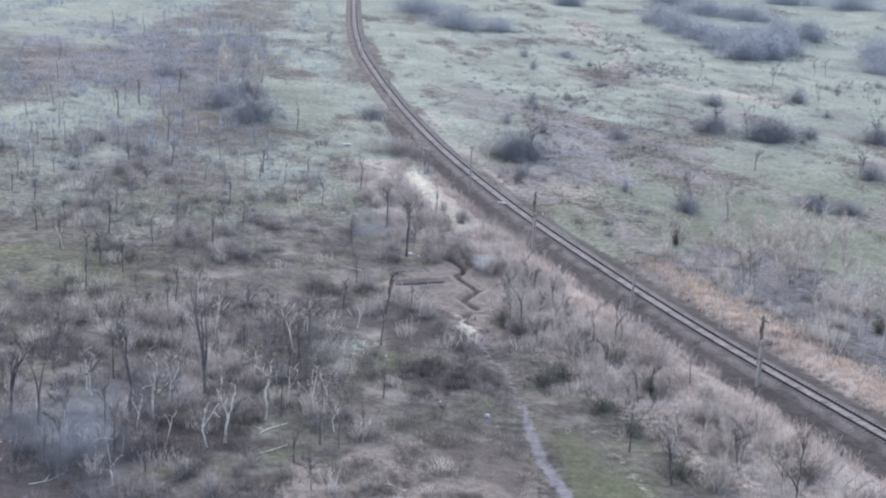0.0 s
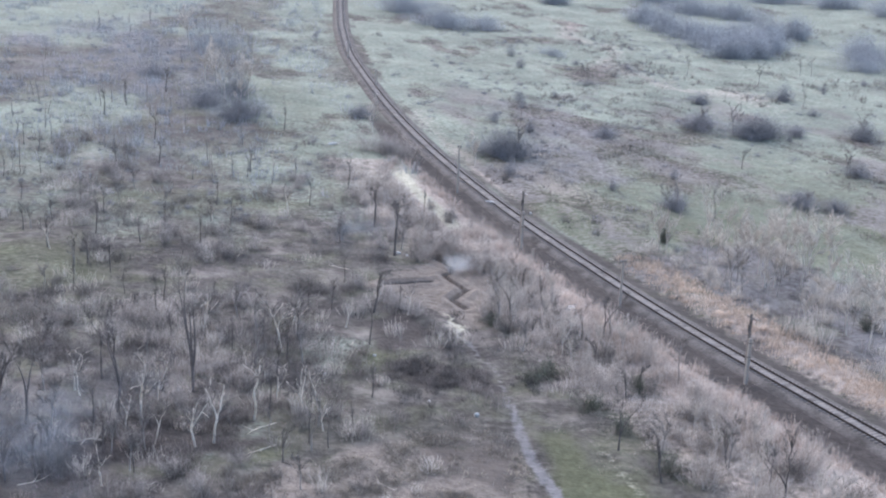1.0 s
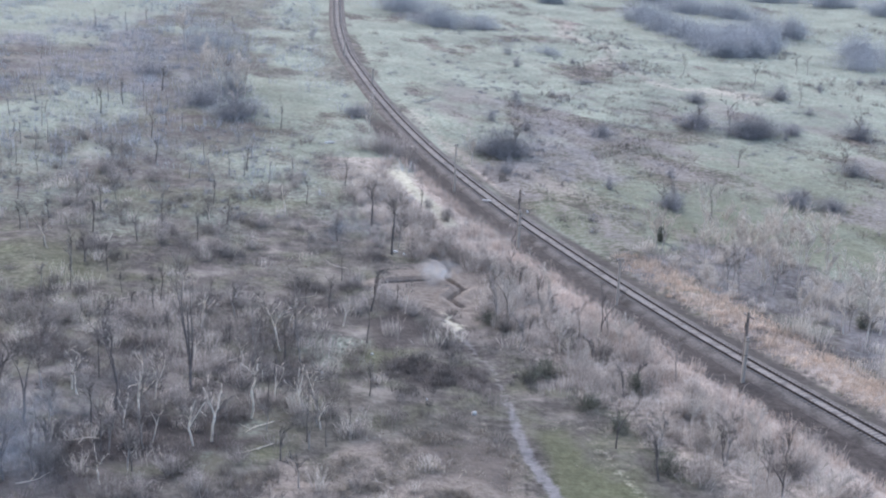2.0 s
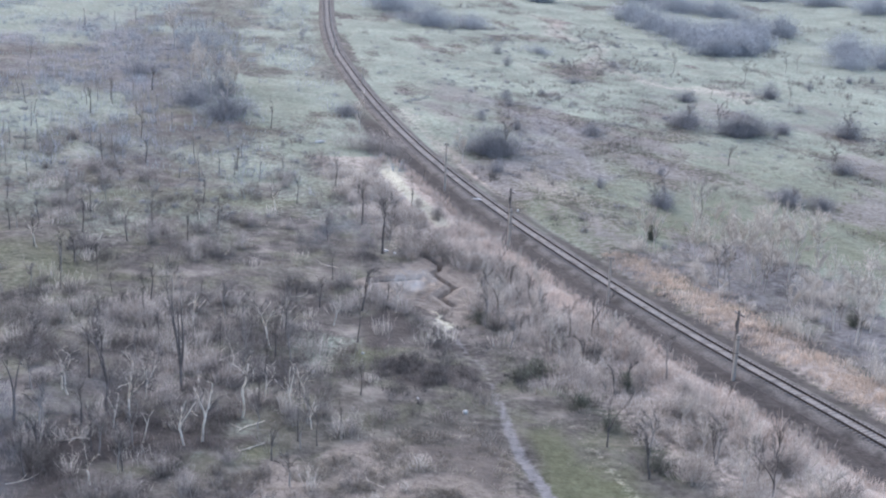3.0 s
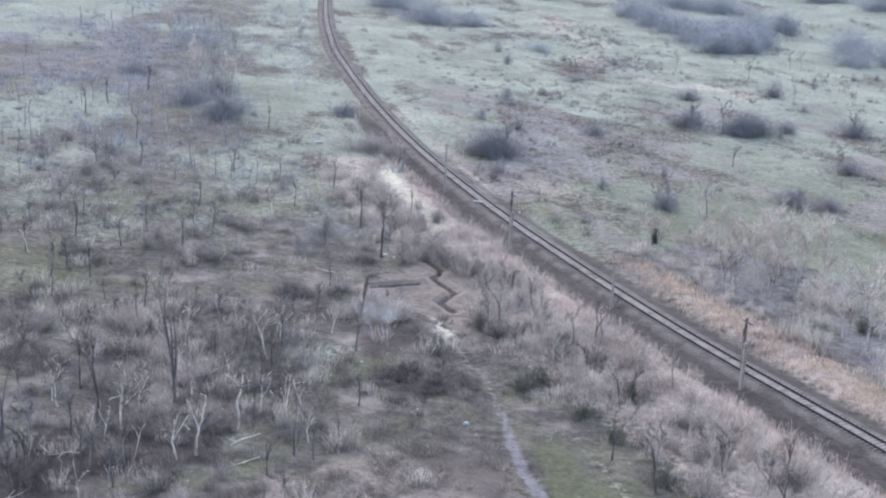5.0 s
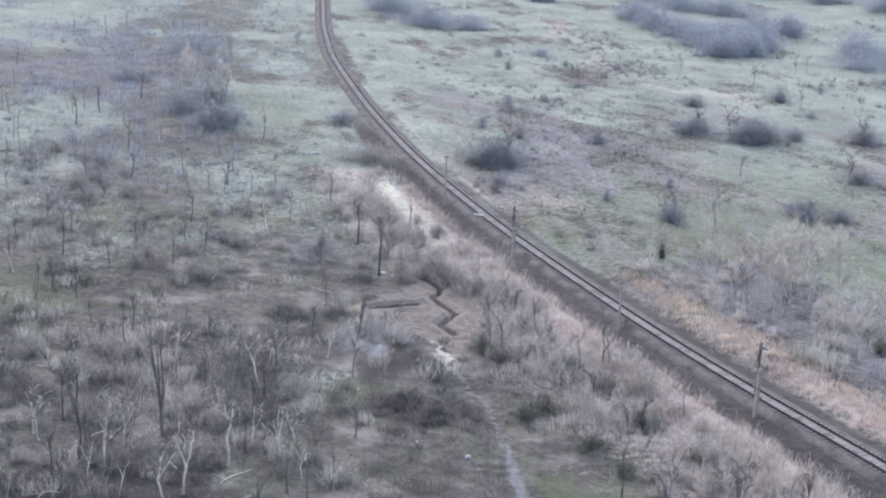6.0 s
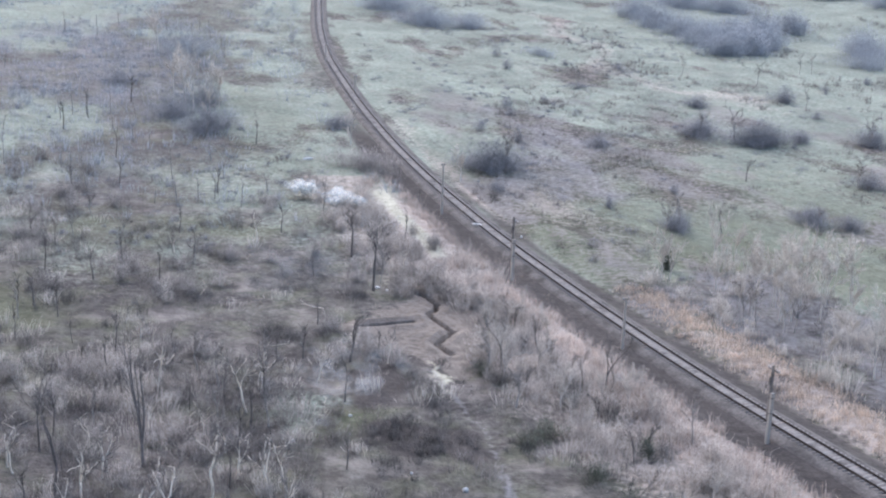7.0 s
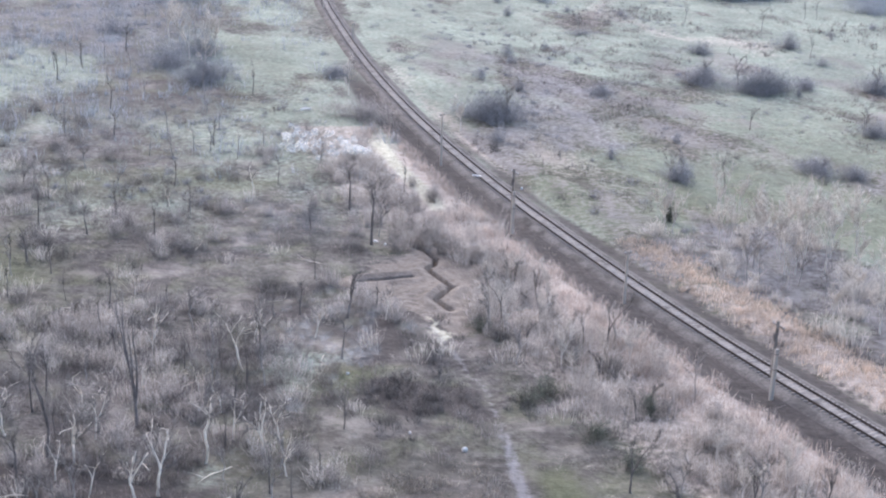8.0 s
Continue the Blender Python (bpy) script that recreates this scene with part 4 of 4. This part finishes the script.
def build_growth():
    rs = np.random.RandomState(3)

    def band(x, y, sign, mid, wide, power=2, least=0.0):
        d, s = away(x, y, TRACK_LINE)
        return (s * sign > 0) * (d > least) * np.exp(-(np.abs(d - mid) / wide) ** power)
    # reeds between the track and the brush
    x, y = scatter(rs, 40000, (-25, 70, 85, 235), lambda x, y: band(x, y, 1, 9.6, 3.0, 2, 6.2) * np.clip(4.0 * (fractal(x, y, 5, 9) - 0.30), 0.08, 1) * in_view(x, y) * off_sand(x, y))
    growth("reeds", "dry pinkish-tan reeds beside the railway", REED, rs, *clumps(rs, x, y, 12, 0.4, 0.7, 2.0), 0.2, 0.028, 1, 0.35, "reeds")
    x, y = scatter(rs, 22000, (15, 80, 85, 178), lambda x, y: band(x, y, -1, 8.6, 3.2, 2, 5.0) * (0.2 + 1.3 * fractal(x, y, 5, 9)) * in_view(x, y))
    growth("rusty_reeds", "rusty tan dry grass on the railway bank", REED_RUST, rs, *clumps(rs, x, y, 12, 0.4, 0.4, 1.2), 0.22, 0.028, 0, 0.35, "reeds")
    # brush thicket
    x, y = scatter(rs, 1900, (-30, 50, 90, 225), lambda x, y: band(x, y, 1, 16, 6.5, 4, 8) * (0.1 + 1.5 * fractal(x, y, 6, 13)) * in_view(x, y) * off_sand(x, y) * (1 - patch(x, y, LAWN, 1)) * (1 - patch(x, y, SPOIL, 1)))
    growth("brush_thicket", "grey leafless brush thicket along the railway", BRUSH, rs, *clumps(rs, x, y, 52, 0.8, 1.3, 3.3), 0.2, 0.025, 4, 0.32)
    # wood floor on both sides
    x, y = scatter(rs, 1500, (-100, 2, 88, 240), lambda x, y: band(x, y, 1, 200, 184, 12, 16) * np.clip(3.0 * (fractal(x, y, 8, 21) - 0.34), 0, 1) * in_view(x, y) * (1 - 0.75 * patch(x, y, GREENS[0], 4)) * (1 - 0.75 * patch(x, y, GREENS[1], 4)) * (1 - 0.7 * patch(x, y, GREENS[3], 2)) * (1 - 0.8 * patch(x, y, GREENS[4], 2)) * np.clip((255 - y) / 60, 0.35, 1) * (1 - patch(x, y, SPOIL, 1)) * (1 - 0.8 * patch(x, y, LITTER, 1)) * off_track(x, y))
    growth("undergrowth", "tangled leafless undergrowth between the trees", TWIG, rs, *clumps(rs, x, y, 52, 0.75, 0.8, 2.3), 0.3, 0.024, 3, 0.42)
    x, y = scatter(rs, 260, (-80, -5, 88, 200), lambda x, y: band(x, y, 1, 200, 184, 12, 18) * np.clip(3.0 * (fractal(x, y, 12, 25) - 0.36), 0, 1) * in_view(x, y) * (1 - patch(x, y, SPOIL, 1)))
    growth("bleached_brush", "bleached dead brush among the trees", TWIG_PALE, rs, *clumps(rs, x, y, 34, 0.6, 0.9, 2.6), 0.3, 0.024, 3, 0.42)
    x, y = scatter(rs, 2000, (14, 90, 120, 200), lambda x, y: patch(x, y, WOOD_RIGHT, 4) * np.clip(2.6 * (fractal(x, y, 8, 23) - 0.28), 0, 1) * in_view(x, y))
    growth("undergrowth", "leafless undergrowth of the birch wood", TWIG_LIGHT, rs, *clumps(rs, x, y, 12, 0.45, 0.7, 2.4), 0.16, 0.03, 2, 0.32)
    x, y = scatter(rs, 620, (14, 90, 120, 200), lambda x, y: patch(x, y, WOOD_RIGHT, 3) * np.clip(4 * (fractal(x, y, 9, 27) - 0.46), 0, 1) * in_view(x, y))
    growth("pale_brush", "pale bleached brush under the birches", TWIG_PALE, rs, *clumps(rs, x, y, 44, 0.8, 1.4, 4.0), 0.2, 0.026, 4, 0.3)
    x, y = scatter(rs, 620, (-60, -2, 88, 200), lambda x, y: band(x, y, 1, 200, 184, 12, 18) * np.clip(5 * (fractal(x, y, 7, 29) - 0.5), 0, 1) * in_view(x, y) * (1 - patch(x, y, SPOIL, 1)) * off_track(x, y))
    growth("dark_brush", "dark tangled brush among the dead trees", TWIG_DARK, rs, *clumps(rs, x, y, 52, 0.8, 0.7, 1.8), 0.3, 0.026, 3, 0.4)
    x, y = scatter(rs, 420, (-60, -8, 90, 146), lambda x, y: patch(x, y, THICKET, 3) * np.clip(3.5 * (fractal(x, y, 5, 53) - 0.36), 0, 1) * in_view(x, y))
    growth("undergrowth", "dense brownish undergrowth round the dead trees", TWIG_BROWN, rs, *clumps(rs, x, y, 60, 0.85, 0.7, 1.9), 0.32, 0.025, 3, 0.42)
    x, y = scatter(rs, 800, (-66, -18, 112, 165), lambda x, y: np.exp(-(((x + 42) / 15) ** 2 + ((y - 134) / 12) ** 2)) * np.clip(4 * (fractal(x, y, 7, 57) - 0.43), 0, 1) + 0.25 * np.exp(-(((x + 27) / 7) ** 2 + ((y - 126) / 10) ** 2)))
    growth("brush_thicket", "pinkish-grey twiggy brush between the dead trees", BRUSH, rs, *clumps(rs, x, y, 56, 0.9, 0.8, 2.2), 0.32, 0.025, 4, 0.42)
    x, y = scatter(rs, 5000, (-8, 50, 140, 235), lambda x, y: band(x, y, -1, 9, 4, 4, 5) * np.clip(5 * (fractal(x * 0.5, y, 6, 35) - 0.5), 0, 1) * in_view(x, y))
    growth("dark_brush", "low dark brush on the railway bank", TWIG_DARK, rs, *clumps(rs, x, y, 12, 0.5, 0.4, 1.3), 0.3, 0.03, 2, 0.4)
    x, y = scatter(rs, 420, (-12, 6, 116, 150), lambda x, y: np.maximum(patch(x, y, DARK, 6) * np.clip(4 * (fractal(x, y, 4, 71) - 0.35), 0, 1), 0.5 * np.exp(-((away(x, y, TRAIL_LINE)[0] - 2.6) / 1.2) ** 2) * (y > 122)) * (away(x, y, TRAIL_LINE)[0] > 1.2))
    growth("dark_brush", "dark scorched brush beside the trail", TWIG_DARK, rs, *clumps(rs, x, y, 22, 0.45, 0.5, 1.6), 0.3, 0.03, 2, 0.4)
    # scrub out on the meadow and the far left, the latter with haze painted in
    x, y = scatter(rs, 8500, (-200, -5, 195, 480), lambda x, y: band(x, y, 1, 300, 293, 12, 7) * np.clip(3.4 * (grain(x, y, 14, 31, 0.5) - 0.30), 0, 1) * in_view(x, y) * (1 - 0.9 * patch(x, y, GREENS[2], 4)) * (1 - 0.8 * patch(x, y, GREENS[0], 4)) * 0.75)
    growth("scrub", "leafless scrub over the old fields, haze painted into its grey", TWIG_HAZE, rs, *clumps(rs, x, y, 9, 0.8, 0.9, 3.0), 0.2, 0.05, 1, 0.4)
    x, y = scatter(rs, 11000, (-60, 150, 185, 480), lambda x, y: band(x, y, -1, 300, 293, 12, 9) * (np.clip(6.0 * (grain(x, y, 9, 33, 0.4) - 0.57), 0, 1) + 0.4 * patch(x, y, SCRUB_RIGHT, 6)) * in_view(x, y))
    growth("scrub", "low grey-brown scrub scattered over the meadow", TWIG, rs, *clumps(rs, x, y, 10, 0.7, 0.5, 1.7), 0.25, 0.05, 1, 0.45)
    x, y = scatter(rs, 3400, (-150, 120, 180, 420), lambda x, y: (away(x, y, TRACK_LINE)[0] > 7) * np.clip(5 * (grain(x, y, 16, 73, 0.4) - 0.46), 0, 1) * in_view(x, y))
    growth("tussocks", "dark low tussocks dotted over the meadow", TWIG_SLATE, rs, *clumps(rs, x, y, 22, 0.5, 0.4, 1.0), 0.4, 0.045, 1, 0.5, "tussocks")
    # grass
    x, y = scatter(rs, 14000, (-90, 75, 88, 260), lambda x, y: in_view(x, y) * off_track(x, y, 3.4) * np.clip(4.5 * (fractal(x, y, 7, 41) - 0.5), 0.0, 1) * (1 - 0.9 * patch(x, y, SPOIL, 1)))
    x2, y2 = scatter(rs, 11000, (-24, 4, 90, 120), lambda x, y: patch(x, y, LITTER, 2) * np.clip(6 * (fractal(x, y, 3.0, 47) - 0.44), 0, 1))
    x, y = np.concatenate([x, x2]), np.concatenate([y, y2])
    growth("dry_grass", "tufts of dry straw-coloured grass", STRAW, rs, *clumps(rs, x, y, 9, 0.3, 0.2, 0.6), 0.45, 0.035, 0, 0.3, "grass")
    x, y = scatter(rs, 17000, (-80, 80, 92, 280), lambda x, y: in_view(x, y) * off_track(x, y, 6) * np.maximum.reduce([0.6 * patch(x, y, p, 2) for p in GREENS] + [0.35 * (away(x, y, TRACK_LINE)[1] < 0)]) * np.clip(2.5 * (fractal(x, y, 3, 43) - 0.3), 0.1, 1))
    growth("green_grass", "short green spring grass", BLADE, rs, *clumps(rs, x, y, 7, 0.35, 0.12, 0.35), 0.5, 0.04, 0, 0.3, "grass")


build_growth()


# ---- poles beside the track ----
def turned(bm, r0, r1, z0, z1, n=10, x=0.0, y=0.0):
    m = Matrix.Translation((x, y, (z0 + z1) / 2))
    bmesh.ops.create_cone(bm, cap_ends=True, segments=n, radius1=r0, radius2=r1, depth=z1 - z0, matrix=m)


def block(bm, sx, sy, sz, x, y, z, bevel=0.01):
    got = bmesh.ops.create_cube(bm, size=1, matrix=Matrix.Translation((x, y, z)) @ Matrix.Diagonal((sx, sy, sz, 1)))
    edges = list({e for v in got["verts"] for e in v.link_edges})
    bmesh.ops.bevel(bm, geom=edges, offset=bevel, segments=1, affect="EDGES")


def big_pole(height):
    pole = tagged(new("utility_pole"), "old line pole, tarred timber bound to a concrete stub", "utility pole", "poles along the railway")
    bm = bmesh.new()
    block(bm, 0.38, 0.34, height * 0.66 + 0.6, 0, 0, height * 0.33 - 0.3, 0.04)
    part("concrete_stub", bm, CONCRETE, pole, "pale weathered concrete stub")
    bm = bmesh.new()
    turned(bm, 0.21, 0.15, height * 0.30, height, 10, 0.0, 0.30)
    part("timber_pole", bm, TARRED, pole, "dark tarred timber")
    for z in (0.40, 0.60):
        bm = bmesh.new()
        block(bm, 0.50, 0.80, 0.07, 0, 0.16, height * z, 0.01)
        part("binding_band", bm, IRON, pole)
    bm = bmesh.new()
    block(bm, 0.14, 1.7, 0.14, 0.22, 0.40, height * 0.93, 0.015)
    arm = part("crossarm", bm, TARRED, pole)
    bm = bmesh.new()
    block(bm, 0.36, 0.32, 0.9, -0.05, 0.32, height * 0.80, 0.04)
    part("equipment_box", bm, IRON, pole, "dark box below the crossarm")
    for k in (-0.8, -0.3, 0.8):
        bm = bmesh.new()
        turned(bm, 0.06, 0.045, height * 0.93 + 0.07, height * 0.93 + 0.25, 8, 0.22, 0.40 + k)
        part("insulator", bm, GLAZED, arm, "pale glazed insulator")
    return pole


def thin_pole(height):
    pole = tagged(new("signal_pole"), "slim pale concrete pole with a short crossarm", "utility pole", "poles along the railway")
    bm = bmesh.new()
    turned(bm, 0.20, 0.12, -0.5, height, 10)
    part("shaft", bm, CONCRETE, pole)
    bm = bmesh.new()
    block(bm, 0.9, 0.10, 0.10, 0, 0, height - 0.25, 0.01)
    arm = part("crossarm", bm, IRON, pole)
    for k in (-0.38, 0.38):
        bm = bmesh.new()
        turned(bm, 0.05, 0.04, height - 0.2, height, 8, k)
        part("insulator", bm, GLAZED, arm, "pale glazed insulator")
    return pole


def build_poles():
    for x, y, h in ((27.1, 133.0, 8.2), (1.3, 179.2, 8.8)):
        place(big_pole(h), x, y, 28)
    for x, y, h in ((14.4, 156.5, 6.4), (-9.9, 209.9, 8.2), (-35.3, 306.3, 3.6), (-47.2, 342.9, 4.6)):
        place(thin_pole(h), x, y, 28)


build_poles()


# ---- loose debris ----
def scrap(sx, sy, sz, seed):
    rng = random.Random(seed)
    thing = bmesh.new()
    bmesh.ops.create_icosphere(thing, subdivisions=2, radius=0.5)
    for v in thing.verts:
        v.co = Vector((v.co.x * sx, v.co.y * sy, v.co.z * sz)) * rng.uniform(0.75, 1.15)
    me = bpy.data.meshes.new("debris")
    thing.to_mesh(me)
    thing.free()
    me.materials.append(PALE_STUFF)
    return tagged(new("debris", me), "crumpled pale scrap lying on the ground", "debris", "scraps of debris")


for k, (x, y, sx, sy, sz) in enumerate([(-2.2, 119.0, 0.55, 0.5, 0.6), (-14.5, 133.5, 0.4, 0.3, 0.3), (-19.2, 127.0, 0.6, 0.3, 0.3), (-7.3, 121.5, 0.35, 0.3, 0.3),
                                        (-15.9, 172.6, 0.9, 0.4, 0.4), (-14.6, 171.9, 0.4, 0.4, 0.35), (-35.6, 241.0, 2.2, 0.6, 0.5), (2.5, 199.5, 0.5, 0.4, 0.5)]):
    place(scrap(sx, sy, sz, k), x, y, 35 * k, 1.0, -sz * 0.25)
place(scrap(1.6, 0.5, 0.25, 20), -4.2, 203.0, -20, 1.0, -0.55)


# ---- sleepers, the nearest ones singly ----
def sleeper_shape():
    v, f = sweep(np.array([(-1.35, 0, 0), (-0.75, 0, 0), (-0.4, 0, -0.03), (0.4, 0, -0.03), (0.75, 0, 0), (1.35, 0, 0)]),
                 [(-0.14, 0.22), (-0.11, 0.42), (0.11, 0.42), (0.14, 0.22)])
    return v, np.concatenate([f, np.array([[3, 2, 1, 0], [20, 21, 22, 23]])])


def build_sleepers():
    line = curve(TRACK, 0.6)
    t = np.gradient(line, axis=0)
    v, f = sleeper_shape()
    me = None
    rest_v, rest_f = [], []
    count = 0
    for p, d in zip(line, t):
        turn = math.atan2(d[1], d[0]) + math.pi / 2 + random.uniform(-0.01, 0.01)
        m = Matrix.Translation((p[0], p[1], random.uniform(-0.012, 0.012))) @ Matrix.Rotation(turn, 4, "Z")
        if 98 < p[1] < 262 and count < 300:
            count += 1
            if me is None:
                first = link_mesh("sleeper", v, f, SLEEPER, TRACKWAY)
                me = first.data
                first.matrix_basis = m
            else:
                ob = new("sleeper", me)
                ob.parent, ob.matrix_basis = TRACKWAY, m
        elif 60 < p[1] < 520:
            a = np.array(m)
            rest_f.append(f + len(rest_v) * len(v))
            rest_v.append(v @ a[:3, :3].T + a[:3, 3])
    far = link_mesh("far_sleepers", np.concatenate(rest_v), np.concatenate(rest_f), SLEEPER, TRACKWAY)
    tagged(far, kind="stuff")


build_sleepers()


# ---- smoke, in soft lumps that drift ----
def lump_mesh(name, material, seed):
    bm = bmesh.new()
    bmesh.ops.create_icosphere(bm, subdivisions=3, radius=1.0)
    for v in bm.verts:
        n = noise.noise(v.co * 1.4 + Vector((seed * 7.1, 0, 0))) * 0.45 + noise.noise(v.co * 3.3 + Vector((0, seed * 3.7, 0))) * 0.2
        v.co *= 1.0 + n
    for f in bm.faces:
        f.smooth = True
    me = bpy.data.meshes.new(name)
    bm.to_mesh(me)
    bm.free()
    me.materials.append(material)
    return me


def puff(label, material, seed, sizes):
    """A cloud of lumps under one carrier."""
    cloud = tagged(new("smoke_puff"), label, "smoke")
    shapes = [lump_mesh("smoke_lump", material, seed + k) for k in range(3)]
    lumps = []
    for k, s in enumerate(sizes):
        ob = new("smoke_lump", shapes[k % 3])
        ob.parent, ob.scale = cloud, (s, s, s * 0.8)
        lumps.append(ob)
    return cloud, lumps


R = random.Random(77)
BLAST, BLAST_LUMPS = puff("white smoke puffs bursting over the grass", SMOKE_WHITE, 1, [R.uniform(0.22, 0.75) for _ in range(230)])
DRIFT, DRIFT_LUMPS = puff("thin pale smoke drifting from the trench", SMOKE_THIN, 5, [R.uniform(0.4, 0.9) for _ in range(40)])
VEIL, VEIL_LUMPS = puff("bluish smoke thinning out over the wood", SMOKE_BLUE, 9, [R.uniform(1.6, 3.6) for _ in range(40)])
HANG, HANG_LUMPS = puff("faint bluish smoke hanging behind the trees", SMOKE_BLUE, 14, [R.uniform(0.9, 1.9) for _ in range(30)])
FLASH, FLASH_LUMPS = puff("small white burst in the brush", SMOKE_WHITE, 19, [0.45, 0.4, 0.35])


def motions():
    rng = random.Random(31)
    # burst over the grass from 5.9 s: two heads that part, drift and spread
    walk(BLAST, [(0, pose(-29.6, 216.0, 0)), (5.8, pose(-29.6, 216.0, 0)), (6.5, pose(-29.5, 215.6, 0)), (7.2, pose(-29.0, 214.6, 0)), (8.0, pose(-29.6, 214.0, 0))])
    for k, ob in enumerate(BLAST_LUMPS):
        head = -1 if k % 2 else 1
        if k % 9 == 4:
            late = Vector((6.0 + rng.uniform(-0.9, 0.7), -5.0, 1.0 + rng.uniform(-0.4, 0.5)))
            rows = [(0, Vector((5.5, -4.5, -4))), (6.5, Vector((5.8, -4.5, -3))), (6.9, late), (8.0, late + Vector((rng.uniform(-1, 2), 0, 0.8)))]
        else:
            a = Vector((head * 2.2 + rng.uniform(-0.7, 0.7), rng.uniform(-0.6, 0.6), rng.uniform(0.3, 1.0)))
            b = Vector((head * 2.9 + rng.gauss(0, 1.3), rng.uniform(-1.5, 1.5), rng.uniform(0.2, 2.4) - 0.4 * head))
            b.y -= rng.uniform(0, 4.5) * (head > 0)
            c = Vector((head * 3.0 + rng.gauss(0, 2.0), rng.uniform(-2.4, 2.4) - 1.6 * (head > 0), rng.uniform(0.2, 2.8) - 0.5 * head))
            d = c + Vector((rng.uniform(-3.4, 2.6), rng.uniform(-3, 3), rng.uniform(-0.8, 0.6) if k % 5 in (1, 2) else -5.0))
            rows = [(0, Vector((head * 1.5, 0, -4))), (5.75 + 0.0025 * k, Vector((head * 1.5, 0, -3))), (6.12 + 0.0025 * k, a), (6.6, a.lerp(b, 0.6)), (7.1, b.lerp(c, 0.4)), (8.0, d)]
        turn = rng.uniform(0, 360)
        walk(ob, [(t, pose(*p, 0, 0, turn + 6 * t)) for t, p in rows])
    # smoke that leaves the trench and drifts towards the camera
    walk(DRIFT, [(0, pose(-5.2, 168.2, 1.0)), (0.5, pose(-5.9, 167.4, 1.1)), (1.0, pose(-6.8, 166.2, 1.1)), (1.5, pose(-7.8, 164.2, 1.2)), (3.0, pose(-10.9, 156.4, 1.2)),
                 (4.0, pose(-12.4, 151.2, 1.2)), (5.5, pose(-13.8, 145.4, 1.3)), (7.0, pose(-14.8, 141.5, 1.4)), (8.0, pose(-15.4, 139.5, 1.5))])
    for ob in DRIFT_LUMPS:
        a = Vector((rng.gauss(0, 0.7), rng.gauss(0, 0.8), rng.uniform(-0.3, 0.8)))
        wide = Vector((a.x * 2.8, a.y * 4.0, a.z * 1.4))
        far = Vector((a.x * 6.0, a.y * 8.0, a.z * 1.8))
        turn = rng.uniform(0, 360)
        walk(ob, [(0, pose(*a, 0, 0, turn)), (3.0, pose(*(a.lerp(wide, 0.7)), 0, 0, turn + 15)), (5.5, pose(*wide, 0, 0, turn + 25)), (8.0, pose(*far, 0, 0, turn + 35))])
    # smoke over the wood that thins out to the side
    walk(VEIL, [(0, pose(-40.5, 104.5, 1.2)), (1.5, pose(-43.5, 101.5, 1.4)), (4.0, pose(-50, 95, 2.0)), (8.0, pose(-64, 84, 3.0))])
    for ob in VEIL_LUMPS:
        a = Vector((rng.gauss(0, 3.4), rng.gauss(0, 5.0), rng.uniform(-0.5, 2.2)))
        turn = rng.uniform(0, 360)
        walk(ob, [(0, pose(*a, 0, 0, turn)), (4.0, pose(a.x * 1.5, a.y * 1.5, a.z * 1.2, 0, 0, turn + 20)), (8.0, pose(a.x * 2.2, a.y * 2.0, a.z * 1.4, 0, 0, turn + 40))])
    walk(HANG, [(0, pose(-22.5, 182, 0.8)), (4.0, pose(-24.0, 180, 1.0)), (8.0, pose(-26.5, 177, 1.2))])
    for ob in HANG_LUMPS:
        a = Vector((rng.gauss(0, 2.6), rng.gauss(0, 3.0), rng.uniform(-0.3, 0.8)))
        turn = rng.uniform(0, 360)
        walk(ob, [(0, pose(*a, 0, 0, turn)), (8.0, pose(a.x * 1.9, a.y * 1.9, a.z * 1.3, 0, 0, turn + 30))])
    # a small burst in the brush at 1 s
    walk(FLASH, [(0, pose(8.0, 151.6, -2.5)), (0.8, pose(8.0, 151.6, -2.5)), (0.95, pose(8.0, 151.4, 0.9)), (1.05, pose(8.0, 151.4, 1.0)), (1.2, pose(8.0, 151.6, -2.5)), (8.0, pose(8.0, 151.6, -2.5))])
    for k, ob in enumerate(FLASH_LUMPS):
        walk(ob, [(0, pose(0.35 * (k - 1), 0.1 * k, 0.1 * k)), (8.0, pose(0.35 * (k - 1), 0.1 * k, 0.1 * k))])


motions()
